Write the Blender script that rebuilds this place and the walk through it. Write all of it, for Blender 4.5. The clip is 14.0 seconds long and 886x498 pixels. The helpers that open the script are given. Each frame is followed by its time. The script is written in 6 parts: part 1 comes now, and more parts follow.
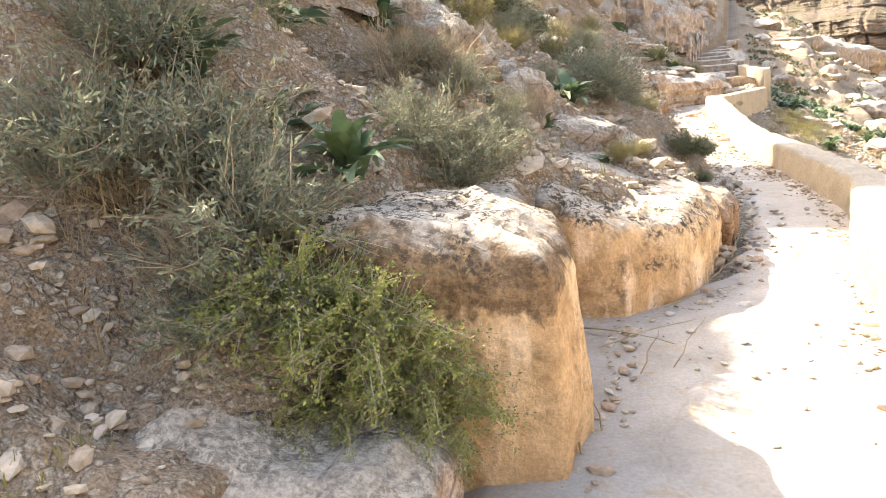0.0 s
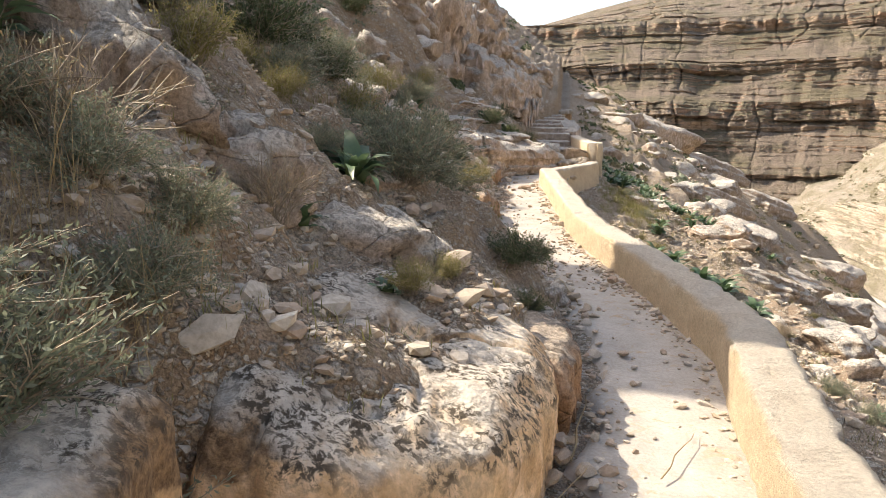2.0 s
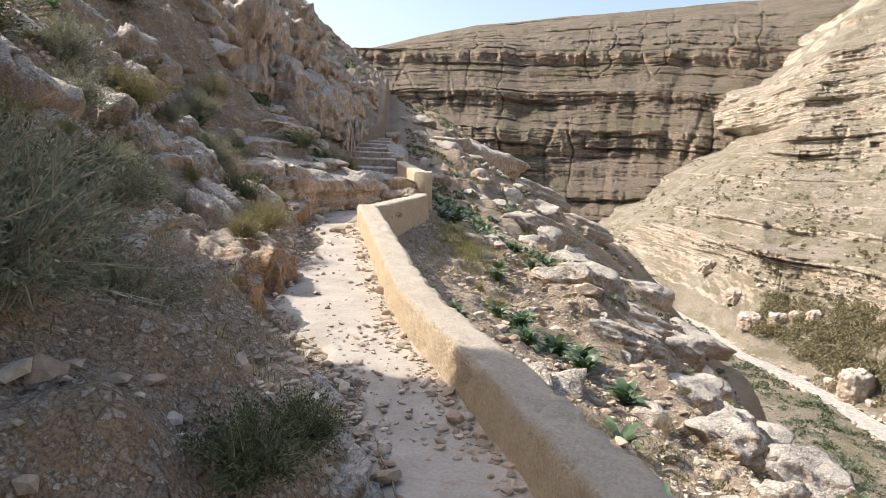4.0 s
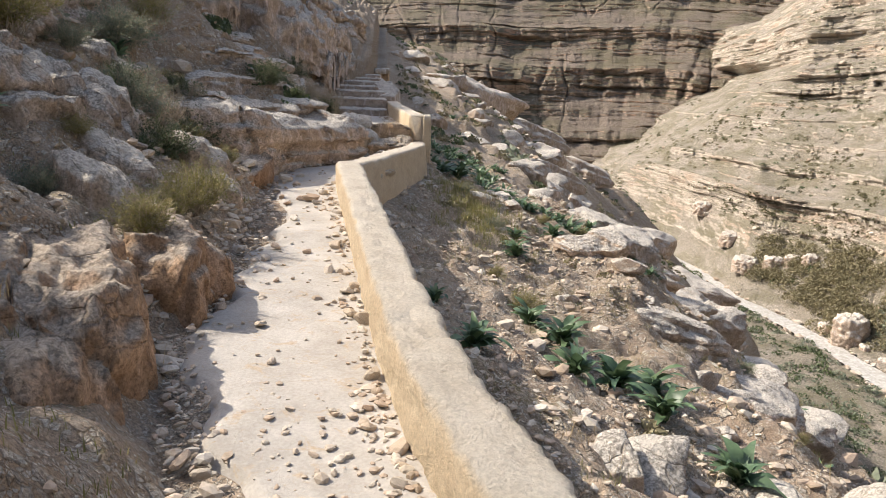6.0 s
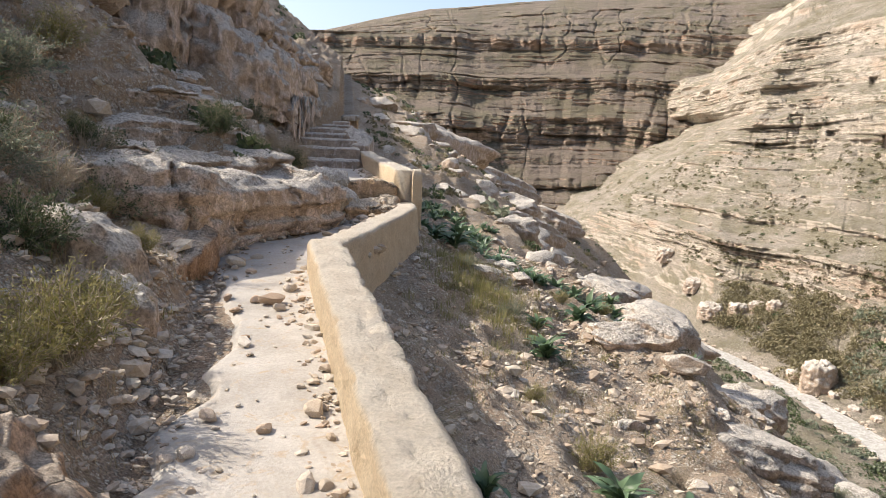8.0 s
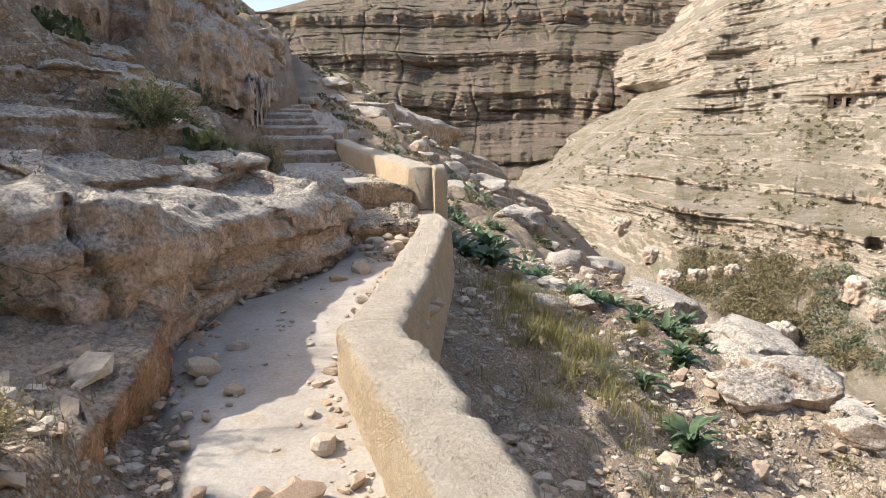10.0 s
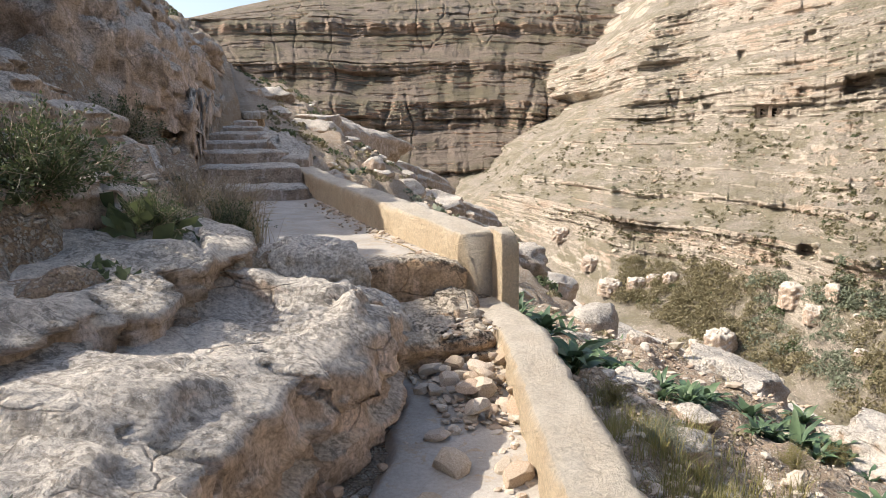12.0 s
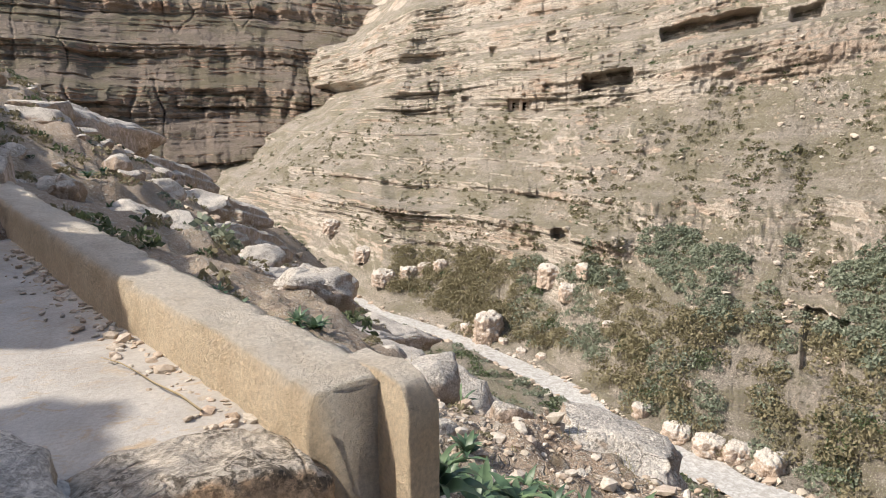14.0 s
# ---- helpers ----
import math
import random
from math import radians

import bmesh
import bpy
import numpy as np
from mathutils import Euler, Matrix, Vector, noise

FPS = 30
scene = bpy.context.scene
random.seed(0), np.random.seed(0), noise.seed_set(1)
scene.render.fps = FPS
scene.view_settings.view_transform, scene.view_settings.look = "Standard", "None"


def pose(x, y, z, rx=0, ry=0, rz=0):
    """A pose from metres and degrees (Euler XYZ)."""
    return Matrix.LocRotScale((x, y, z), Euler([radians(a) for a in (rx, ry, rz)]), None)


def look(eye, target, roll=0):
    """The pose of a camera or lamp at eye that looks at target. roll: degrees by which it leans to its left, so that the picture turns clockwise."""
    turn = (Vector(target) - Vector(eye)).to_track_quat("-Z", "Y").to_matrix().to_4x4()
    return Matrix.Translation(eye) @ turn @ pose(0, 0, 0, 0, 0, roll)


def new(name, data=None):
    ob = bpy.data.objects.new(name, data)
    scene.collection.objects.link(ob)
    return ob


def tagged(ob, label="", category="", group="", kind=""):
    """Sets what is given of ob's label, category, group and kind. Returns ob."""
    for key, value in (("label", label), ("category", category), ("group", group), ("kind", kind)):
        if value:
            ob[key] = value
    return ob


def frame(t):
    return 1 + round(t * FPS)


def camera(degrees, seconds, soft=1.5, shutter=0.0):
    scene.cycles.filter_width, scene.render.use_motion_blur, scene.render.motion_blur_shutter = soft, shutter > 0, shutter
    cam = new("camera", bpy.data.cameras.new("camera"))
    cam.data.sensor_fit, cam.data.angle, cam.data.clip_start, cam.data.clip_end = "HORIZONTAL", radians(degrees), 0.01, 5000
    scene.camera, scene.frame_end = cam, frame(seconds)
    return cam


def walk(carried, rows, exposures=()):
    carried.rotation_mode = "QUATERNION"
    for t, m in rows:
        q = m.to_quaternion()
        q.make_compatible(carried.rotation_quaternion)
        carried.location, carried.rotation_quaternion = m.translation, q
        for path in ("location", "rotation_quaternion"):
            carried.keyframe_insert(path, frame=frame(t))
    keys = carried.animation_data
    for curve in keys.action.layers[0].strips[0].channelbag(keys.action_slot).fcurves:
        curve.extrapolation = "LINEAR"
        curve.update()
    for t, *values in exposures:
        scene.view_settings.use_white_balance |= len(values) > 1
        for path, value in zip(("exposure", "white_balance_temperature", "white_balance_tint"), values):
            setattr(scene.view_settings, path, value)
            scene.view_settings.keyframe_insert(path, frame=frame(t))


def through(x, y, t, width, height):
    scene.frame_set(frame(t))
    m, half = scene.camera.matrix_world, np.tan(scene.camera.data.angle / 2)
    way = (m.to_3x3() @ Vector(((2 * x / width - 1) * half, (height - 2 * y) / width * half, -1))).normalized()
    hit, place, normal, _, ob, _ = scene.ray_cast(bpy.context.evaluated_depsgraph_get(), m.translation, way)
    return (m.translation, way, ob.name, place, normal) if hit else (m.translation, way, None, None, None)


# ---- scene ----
cam = camera(65.2, 14.0, soft=0.7)
PATH = [
    (0, (0.000, 0.000, 1.400), (-0.734, 1.812, 0.979), -5.1),
    (0.5, (0.013, 0.435, 1.442), (-0.759, 2.247, 1.097), -7.6),
    (1, (-0.018, 0.955, 1.421), (-0.648, 2.815, 1.041), -4.8),
    (1.5, (-0.024, 1.617, 1.488), (-0.288, 3.572, 1.159), -0.6),
    (2, (-0.058, 2.361, 1.568), (-0.347, 4.314, 1.249), 0.7),
    (2.5, (-0.055, 3.023, 1.634), (-0.091, 5.004, 1.364), 1.3),
    (3, (0.053, 3.772, 1.641), (-0.014, 5.741, 1.296), -0.3),
    (3.5, (0.094, 4.492, 1.686), (0.202, 6.471, 1.415), 1.6),
    (3.7, (0.110, 4.814, 1.717), (0.304, 6.789, 1.470), 1.7),
    (5.8, (0.260, 7.952, 1.713), (0.387, 9.908, 1.314), 2.2),
    (6, (0.203, 8.218, 1.762), (0.422, 10.162, 1.343), 1.9),
    (6.5, (0.180, 8.957, 1.749), (0.411, 10.904, 1.352), -1.2),
    (7, (0.119, 9.658, 1.769), (0.423, 11.607, 1.441), 1.3),
    (7.5, (0.061, 10.392, 1.789), (0.495, 12.320, 1.486), 1.4),
    (8, (-0.021, 10.973, 1.806), (0.305, 12.925, 1.522), 2.0),
    (8.2, (-0.134, 11.324, 1.805), (0.297, 13.262, 1.565), 1.8),
    (10.3, (-0.530, 14.629, 1.897), (-0.074, 16.545, 1.550), -0.7),
    (10.5, (-0.584, 14.977, 1.899), (-0.092, 16.893, 1.606), 0.5),
    (11, (-0.690, 15.626, 2.016), (-0.101, 17.523, 1.775), 0.2),
    (11.5, (-0.695, 16.381, 2.106), (-0.127, 18.263, 1.740), -1.0),
    (12, (-0.793, 17.122, 2.183), (-0.153, 18.990, 1.864), -0.8),
    (12.5, (-0.699, 17.894, 2.165), (0.067, 19.711, 1.828), -2.8),
    (13, (-0.540, 18.592, 2.234), (0.389, 20.330, 1.895), -0.0),
    (13.5, (-0.294, 19.344, 2.274), (0.908, 20.892, 1.872), -0.9),
    (13.7, (-0.141, 19.636, 2.275), (1.017, 21.229, 1.928), -3.1),
    (14, (0.000, 19.977, 2.352), (1.215, 21.526, 1.998), -0.3),
]
walk(cam, [(t, look(eye, target, roll)) for t, eye, target, roll in PATH],
     exposures=[(0, 2.25, 7900, 10), (0.9, 1.8, 7800, 10), (1.6, 1.3, 7600, 10), (3.0, 0.9, 7050, 10), (6.0, 0.7, 6800, 10), (11.0, 0.7, 6800, 10), (12.0, 0.75, 6800, 10), (13.4, 0.66, 6700, 10), (14.0, 0.5, 6600, 10)])

# ---- light ----
SUN_AZ, SUN_EL = radians(-66), radians(44)     # from +y, clockwise; above the horizon
world = bpy.data.worlds.new("sky")
scene.world = world
world.use_nodes = True
wn, wl = world.node_tree.nodes, world.node_tree.links
sky = wn.new("ShaderNodeTexSky")
sky.sky_type, sky.sun_disc = "NISHITA", False
sky.sun_elevation, sky.sun_rotation = SUN_EL, SUN_AZ
sky.air_density, sky.dust_density = 1.0, 3.0
wn["Background"].inputs["Strength"].default_value = 0.15
wl.new(sky.outputs[0], wn["Background"].inputs["Color"])
sun_data = bpy.data.lights.new("sun", "SUN")
sun_data.energy, sun_data.angle, sun_data.color = 3.9, radians(0.6), (1.0, 0.935, 0.85)
sun = new("sun", sun_data)
sun.matrix_world = look((0, 0, 0), (-math.sin(SUN_AZ) * math.cos(SUN_EL), -math.cos(SUN_AZ) * math.cos(SUN_EL), -math.sin(SUN_EL)))


# ---- materials ----
def ramp_of(nt, fac, stops):
    r = nt.nodes.new("ShaderNodeValToRGB")
    el = r.color_ramp.elements
    while len(el) < len(stops):
        el.new(0.5)
    for e, (p, c) in zip(el, stops):
        e.position, e.color = p, (*c, 1)
    nt.links.new(fac, r.inputs[0])
    return r.outputs[0]


def noise_of(nt, co, scale, detail=4, rough=0.6, distort=0.0):
    n = nt.nodes.new("ShaderNodeTexNoise")
    n.inputs["Scale"].default_value, n.inputs["Detail"].default_value = scale, detail
    n.inputs["Roughness"].default_value, n.inputs["Distortion"].default_value = rough, distort
    nt.links.new(co, n.inputs["Vector"])
    return n.outputs["Fac"]


def noise_colour(nt, co, scale):
    n = nt.nodes.new("ShaderNodeTexNoise")
    n.inputs["Scale"].default_value = scale
    nt.links.new(co, n.inputs["Vector"])
    return n.outputs["Color"]


def voronoi_of(nt, co, scale, out="Distance", feature="F1"):
    n = nt.nodes.new("ShaderNodeTexVoronoi")
    n.feature = feature
    n.inputs["Scale"].default_value = scale
    nt.links.new(co, n.inputs["Vector"])
    return n.outputs[out]


def mix_of(nt, fac, a, b, kind="MIX"):
    m = nt.nodes.new("ShaderNodeMix")
    m.data_type, m.blend_type = "RGBA", kind
    for sock, v in ((m.inputs[0], fac), (m.inputs[6], a), (m.inputs[7], b)):
        if isinstance(v, (int, float)):
            sock.default_value = v
        elif isinstance(v, tuple):
            sock.default_value = (*v, 1)
        else:
            nt.links.new(v, sock)
    return m.outputs[2]


def math_of(nt, op, a, b=0.0, clamp=False):
    m = nt.nodes.new("ShaderNodeMath")
    m.operation, m.use_clamp = op, clamp
    for sock, v in ((m.inputs[0], a), (m.inputs[1], b)):
        if isinstance(v, (int, float)):
            sock.default_value = v
        else:
            nt.links.new(v, sock)
    return m.outputs[0]


def step_of(nt, v, lo, hi):
    m = nt.nodes.new("ShaderNodeMapRange")
    m.inputs["From Min"].default_value, m.inputs["From Max"].default_value = lo, hi
    nt.links.new(v, m.inputs["Value"])
    return m.outputs[0]


def material(name, rough=0.9):
    m = bpy.data.materials.new(name)
    m.use_nodes = True
    b = m.node_tree.nodes["Principled BSDF"]
    b.inputs["Roughness"].default_value = rough
    b.inputs["Specular IOR Level"].default_value = 0.25
    return m, m.node_tree, b


def position_of(nt):
    return nt.nodes.new("ShaderNodeNewGeometry").outputs["Position"]


def object_of(nt):
    return nt.nodes.new("ShaderNodeTexCoord").outputs["Object"]


def random_of(nt):
    return nt.nodes.new("ShaderNodeObjectInfo").outputs["Random"]


def island_of(nt):
    return nt.nodes.new("ShaderNodeNewGeometry").outputs["Random Per Island"]


def upness_of(nt):
    s = nt.nodes.new("ShaderNodeSeparateXYZ")
    nt.links.new(nt.nodes.new("ShaderNodeNewGeometry").outputs["Normal"], s.inputs[0])
    return s.outputs[2]


def bump_of(nt, b, height, strength, distance):
    n = nt.nodes.new("ShaderNodeBump")
    n.inputs["Strength"].default_value, n.inputs["Distance"].default_value = strength, distance
    nt.links.new(height, n.inputs["Height"])
    nt.links.new(n.outputs[0], b.inputs["Normal"])


def stretched(nt, co, x, y, z):
    m = nt.nodes.new("ShaderNodeMapping")
    m.inputs["Scale"].default_value = (x, y, z)
    nt.links.new(co, m.inputs[0])
    return m.outputs[0]


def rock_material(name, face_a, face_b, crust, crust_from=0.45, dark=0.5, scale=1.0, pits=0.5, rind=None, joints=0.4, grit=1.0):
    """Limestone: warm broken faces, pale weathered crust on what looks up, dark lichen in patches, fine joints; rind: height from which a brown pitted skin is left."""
    m, nt, b = material(name)
    co = position_of(nt)
    big = noise_of(nt, co, 1.6 * scale, 3)
    mid = noise_of(nt, co, 6 * scale, 6, 0.65, 0.15)
    fine = noise_of(nt, co, 42 * scale, 5, 0.75)
    face = mix_of(nt, step_of(nt, big, 0.35, 0.65), face_a, face_b)
    face = mix_of(nt, step_of(nt, mid, 0.42, 0.66), face, tuple(0.72 * v for v in face_b))
    face = mix_of(nt, step_of(nt, noise_of(nt, stretched(nt, co, 3, 3, 0.9), 2.2 * scale, 4), 0.5, 0.68), face,
                  (min(1, face_a[0] * 1.25), min(1, face_a[1] * 1.3), min(1, face_a[2] * 1.45)))
    pit = step_of(nt, voronoi_of(nt, co, 17 * scale), 0.0, 0.5)
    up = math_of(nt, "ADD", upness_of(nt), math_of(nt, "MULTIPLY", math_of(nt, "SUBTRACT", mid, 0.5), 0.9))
    if rind:
        sep = nt.nodes.new("ShaderNodeSeparateXYZ")
        nt.links.new(co, sep.inputs[0])
        skin = math_of(nt, "ADD", sep.outputs[2], math_of(nt, "MULTIPLY", math_of(nt, "SUBTRACT", noise_of(nt, co, 3.2, 5, 0.65, 0.3), 0.5), 0.7))
        skin = step_of(nt, skin, rind, rind + 0.05)
        brown = mix_of(nt, step_of(nt, noise_of(nt, co, 24, 5, 0.75), 0.4, 0.6), (0.115, 0.07, 0.042), (0.34, 0.225, 0.13))
        face = mix_of(nt, math_of(nt, "MULTIPLY", skin, 0.9), face, brown)
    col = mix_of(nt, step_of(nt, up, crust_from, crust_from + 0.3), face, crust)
    spots = math_of(nt, "MULTIPLY", step_of(nt, noise_of(nt, co, 26 * scale, 6, 0.75, 0.4), 0.47, 0.55), step_of(nt, noise_of(nt, co, 2.4 * scale, 3), 0.37, 0.54))
    spots = math_of(nt, "MULTIPLY", spots, math_of(nt, "ADD", 0.12, step_of(nt, up, 0.1, 0.45)))
    col = mix_of(nt, math_of(nt, "MULTIPLY", spots, dark, True), col, (0.085, 0.068, 0.05))
    joint = step_of(nt, voronoi_of(nt, mix_of(nt, 0.16, stretched(nt, co, 1, 1, 1.9), noise_colour(nt, co, 3.0 * scale)), 2.3 * scale, "Distance", "DISTANCE_TO_EDGE"), 0.018, 0.0)
    joint = math_of(nt, "MULTIPLY", joint, step_of(nt, noise_of(nt, co, 1.3 * scale, 2), 0.45, 0.55))
    joint = math_of(nt, "MULTIPLY", joint, joints)
    col = mix_of(nt, joint, col, tuple(0.35 * v for v in face_b))
    hole = math_of(nt, "MULTIPLY", step_of(nt, noise_of(nt, co, 68 * scale, 4, 0.7), 0.58, 0.68), pits)
    col = mix_of(nt, hole, col, tuple(0.42 * v for v in face_b))
    grain = ramp_of(nt, fine, [(0.32, (0.5, 0.49, 0.48)), (0.5, (0.95, 0.95, 0.95)), (0.66, (1.25, 1.25, 1.25))])
    col = mix_of(nt, grit, col, grain, "MULTIPLY")
    nt.links.new(col, b.inputs["Base Color"])
    height = math_of(nt, "ADD", math_of(nt, "MULTIPLY", fine, 0.5 * grit), math_of(nt, "MULTIPLY", mid, 1.3))
    height = math_of(nt, "ADD", height, math_of(nt, "MULTIPLY", pit, 0.5 * pits))
    height = math_of(nt, "SUBTRACT", height, math_of(nt, "MULTIPLY", joint, 0.8))
    bump_of(nt, b, height, 0.9, 0.05 / scale)
    return m


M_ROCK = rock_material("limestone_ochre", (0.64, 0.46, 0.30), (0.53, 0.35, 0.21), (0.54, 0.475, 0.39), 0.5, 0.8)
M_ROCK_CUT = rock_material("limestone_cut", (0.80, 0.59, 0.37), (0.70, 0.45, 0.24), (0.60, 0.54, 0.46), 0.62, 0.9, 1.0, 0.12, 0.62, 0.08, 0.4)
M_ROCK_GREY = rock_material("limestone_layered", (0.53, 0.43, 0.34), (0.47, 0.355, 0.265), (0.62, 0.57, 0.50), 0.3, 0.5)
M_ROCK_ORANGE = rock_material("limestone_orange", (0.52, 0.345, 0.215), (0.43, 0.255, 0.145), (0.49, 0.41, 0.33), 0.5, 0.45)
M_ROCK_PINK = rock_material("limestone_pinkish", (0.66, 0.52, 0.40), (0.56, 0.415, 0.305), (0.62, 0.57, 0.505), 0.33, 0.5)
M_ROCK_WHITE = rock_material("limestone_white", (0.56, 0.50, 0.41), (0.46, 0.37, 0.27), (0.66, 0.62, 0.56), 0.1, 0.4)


def ground_material():
    m, nt, b = material("stony_soil", 0.95)
    co = position_of(nt)
    big = noise_of(nt, co, 0.55, 4)
    mid = noise_of(nt, co, 4.0, 6, 0.7)
    soil = mix_of(nt, step_of(nt, mid, 0.35, 0.68), (0.285, 0.205, 0.145), (0.43, 0.335, 0.25))
    soil = mix_of(nt, step_of(nt, big, 0.42, 0.62), soil, (0.47, 0.38, 0.29))
    green = math_of(nt, "MULTIPLY", step_of(nt, noise_of(nt, co, 0.9, 5, 0.7), 0.5, 0.64), step_of(nt, upness_of(nt), 0.5, 0.75))
    green = math_of(nt, "MULTIPLY", green, step_of(nt, noise_of(nt, co, 30, 4, 0.7), 0.42, 0.56))
    soil = mix_of(nt, math_of(nt, "MULTIPLY", green, 0.65), soil, (0.15, 0.15, 0.055))
    rock = mix_of(nt, step_of(nt, mid, 0.4, 0.62), (0.43, 0.31, 0.20), (0.30, 0.21, 0.14))
    up = math_of(nt, "ADD", upness_of(nt), math_of(nt, "MULTIPLY", math_of(nt, "SUBTRACT", mid, 0.5), 0.35))
    col = mix_of(nt, step_of(nt, up, 0.5, 0.72), rock, soil)
    bumps = math_of(nt, "MULTIPLY", mid, 1.2)
    warp = mix_of(nt, 0.03, co, noise_colour(nt, co, 14))
    for scale, share, depth in ((11, 0.70, 1.3), (24, 0.58, 0.8), (52, 0.5, 0.4)):
        cell = nt.nodes.new("ShaderNodeSeparateColor")
        nt.links.new(voronoi_of(nt, warp, scale, "Color"), cell.inputs[0])
        edge = step_of(nt, voronoi_of(nt, warp, scale, "Distance", "DISTANCE_TO_EDGE"), 0.03, 0.14)
        chip = math_of(nt, "MULTIPLY", step_of(nt, cell.outputs[0], share, share + 0.02), edge)
        chip = math_of(nt, "MULTIPLY", chip, step_of(nt, noise_of(nt, co, 1.7 + scale * 0.05, 3), 0.36, 0.5))
        col = mix_of(nt, chip, col, mix_of(nt, cell.outputs[1], (0.34, 0.26, 0.19), (0.62, 0.565, 0.48)))
        bumps = math_of(nt, "ADD", bumps, math_of(nt, "MULTIPLY", chip, depth))
    fine = noise_of(nt, co, 70, 5, 0.75)
    col = mix_of(nt, 1.0, col, ramp_of(nt, fine, [(0.32, (0.38, 0.37, 0.36)), (0.66, (1.3, 1.3, 1.3))]), "MULTIPLY")
    nt.links.new(col, b.inputs["Base Color"])
    bump_of(nt, b, math_of(nt, "ADD", bumps, math_of(nt, "MULTIPLY", fine, 0.5)), 0.9, 0.035)
    return m


M_GROUND = ground_material()


def concrete_material():
    m, nt, b = material("worn_concrete", 0.85)
    co = position_of(nt)
    mid = noise_of(nt, co, 2.6, 6, 0.65)
    fine = noise_of(nt, co, 55, 5, 0.7)
    col = mix_of(nt, step_of(nt, mid, 0.38, 0.64), (0.50, 0.465, 0.42), (0.39, 0.355, 0.31))
    col = mix_of(nt, step_of(nt, noise_of(nt, co, 7, 6, 0.7, 0.8), 0.55, 0.7), col, (0.44, 0.335, 0.22))
    speck = step_of(nt, voronoi_of(nt, co, 70), 0.16, 0.05)
    col = mix_of(nt, math_of(nt, "MULTIPLY", speck, 0.6), col, (0.24, 0.19, 0.14))
    col = mix_of(nt, 1.0, col, ramp_of(nt, fine, [(0.3, (0.78, 0.78, 0.78)), (0.7, (1.08, 1.08, 1.08))]), "MULTIPLY")
    nt.links.new(col, b.inputs["Base Color"])
    crack = step_of(nt, voronoi_of(nt, mix_of(nt, 0.2, co, noise_colour(nt, co, 2.5)), 0.9, "Distance", "DISTANCE_TO_EDGE"), 0.008, 0.0)
    col = mix_of(nt, math_of(nt, "MULTIPLY", crack, 0.2), col, (0.25, 0.2, 0.15))
    col = mix_of(nt, math_of(nt, "MULTIPLY", step_of(nt, noise_of(nt, co, 110, 3, 0.7), 0.56, 0.68), 0.5), col, (0.27, 0.23, 0.19))
    nt.links.new(col, b.inputs["Base Color"])
    bump_of(nt, b, math_of(nt, "ADD", mid, math_of(nt, "MULTIPLY", fine, 0.5)), 0.6, 0.02)
    return m


M_CONCRETE = concrete_material()


def plaster_material():
    m, nt, b = material("lime_plaster", 0.9)
    co = position_of(nt)
    mid = noise_of(nt, co, 5, 6, 0.65)
    fine = noise_of(nt, co, 48, 6, 0.75)
    side = mix_of(nt, step_of(nt, mid, 0.4, 0.66), (0.74, 0.61, 0.44), (0.66, 0.52, 0.355))
    top = mix_of(nt, step_of(nt, mid, 0.36, 0.64), (0.73, 0.665, 0.57), (0.64, 0.565, 0.465))
    col = mix_of(nt, step_of(nt, upness_of(nt), 0.3, 0.8), side, top)
    col = mix_of(nt, math_of(nt, "MULTIPLY", step_of(nt, noise_of(nt, co, 15, 5, 0.7, 0.5), 0.56, 0.66), 0.22), col, (0.36, 0.265, 0.165))
    col = mix_of(nt, 1.0, col, ramp_of(nt, fine, [(0.3, (0.8, 0.79, 0.77)), (0.7, (1.22, 1.22, 1.22))]), "MULTIPLY")
    pock = math_of(nt, "MULTIPLY", step_of(nt, noise_of(nt, co, 34, 4, 0.7), 0.62, 0.7), step_of(nt, noise_of(nt, co, 2.2, 3), 0.4, 0.6))
    col = mix_of(nt, math_of(nt, "MULTIPLY", pock, 0.4), col, (0.33, 0.235, 0.14))
    nt.links.new(col, b.inputs["Base Color"])
    height = math_of(nt, "ADD", mid, math_of(nt, "MULTIPLY", fine, 1.6))
    bump_of(nt, b, math_of(nt, "SUBTRACT", height, math_of(nt, "MULTIPLY", pock, 0.8)), 1.0, 0.028)
    return m


M_PLASTER = plaster_material()


def stone_material():
    m, nt, b = material("limestone_rubble", 0.9)
    co = object_of(nt)
    r = random_of(nt)
    col = ramp_of(nt, r, [(0.0, (0.42, 0.33, 0.24)), (0.3, (0.56, 0.49, 0.40)), (0.6, (0.50, 0.37, 0.27)), (0.8, (0.62, 0.57, 0.50)), (1.0, (0.50, 0.43, 0.35))])
    n = noise_of(nt, co, 14, 5, 0.7)
    col = mix_of(nt, 1.0, col, ramp_of(nt, n, [(0.3, (0.65, 0.62, 0.58)), (0.68, (1.1, 1.1, 1.1))]), "MULTIPLY")
    nt.links.new(col, b.inputs["Base Color"])
    bump_of(nt, b, n, 0.6, 0.01)
    return m


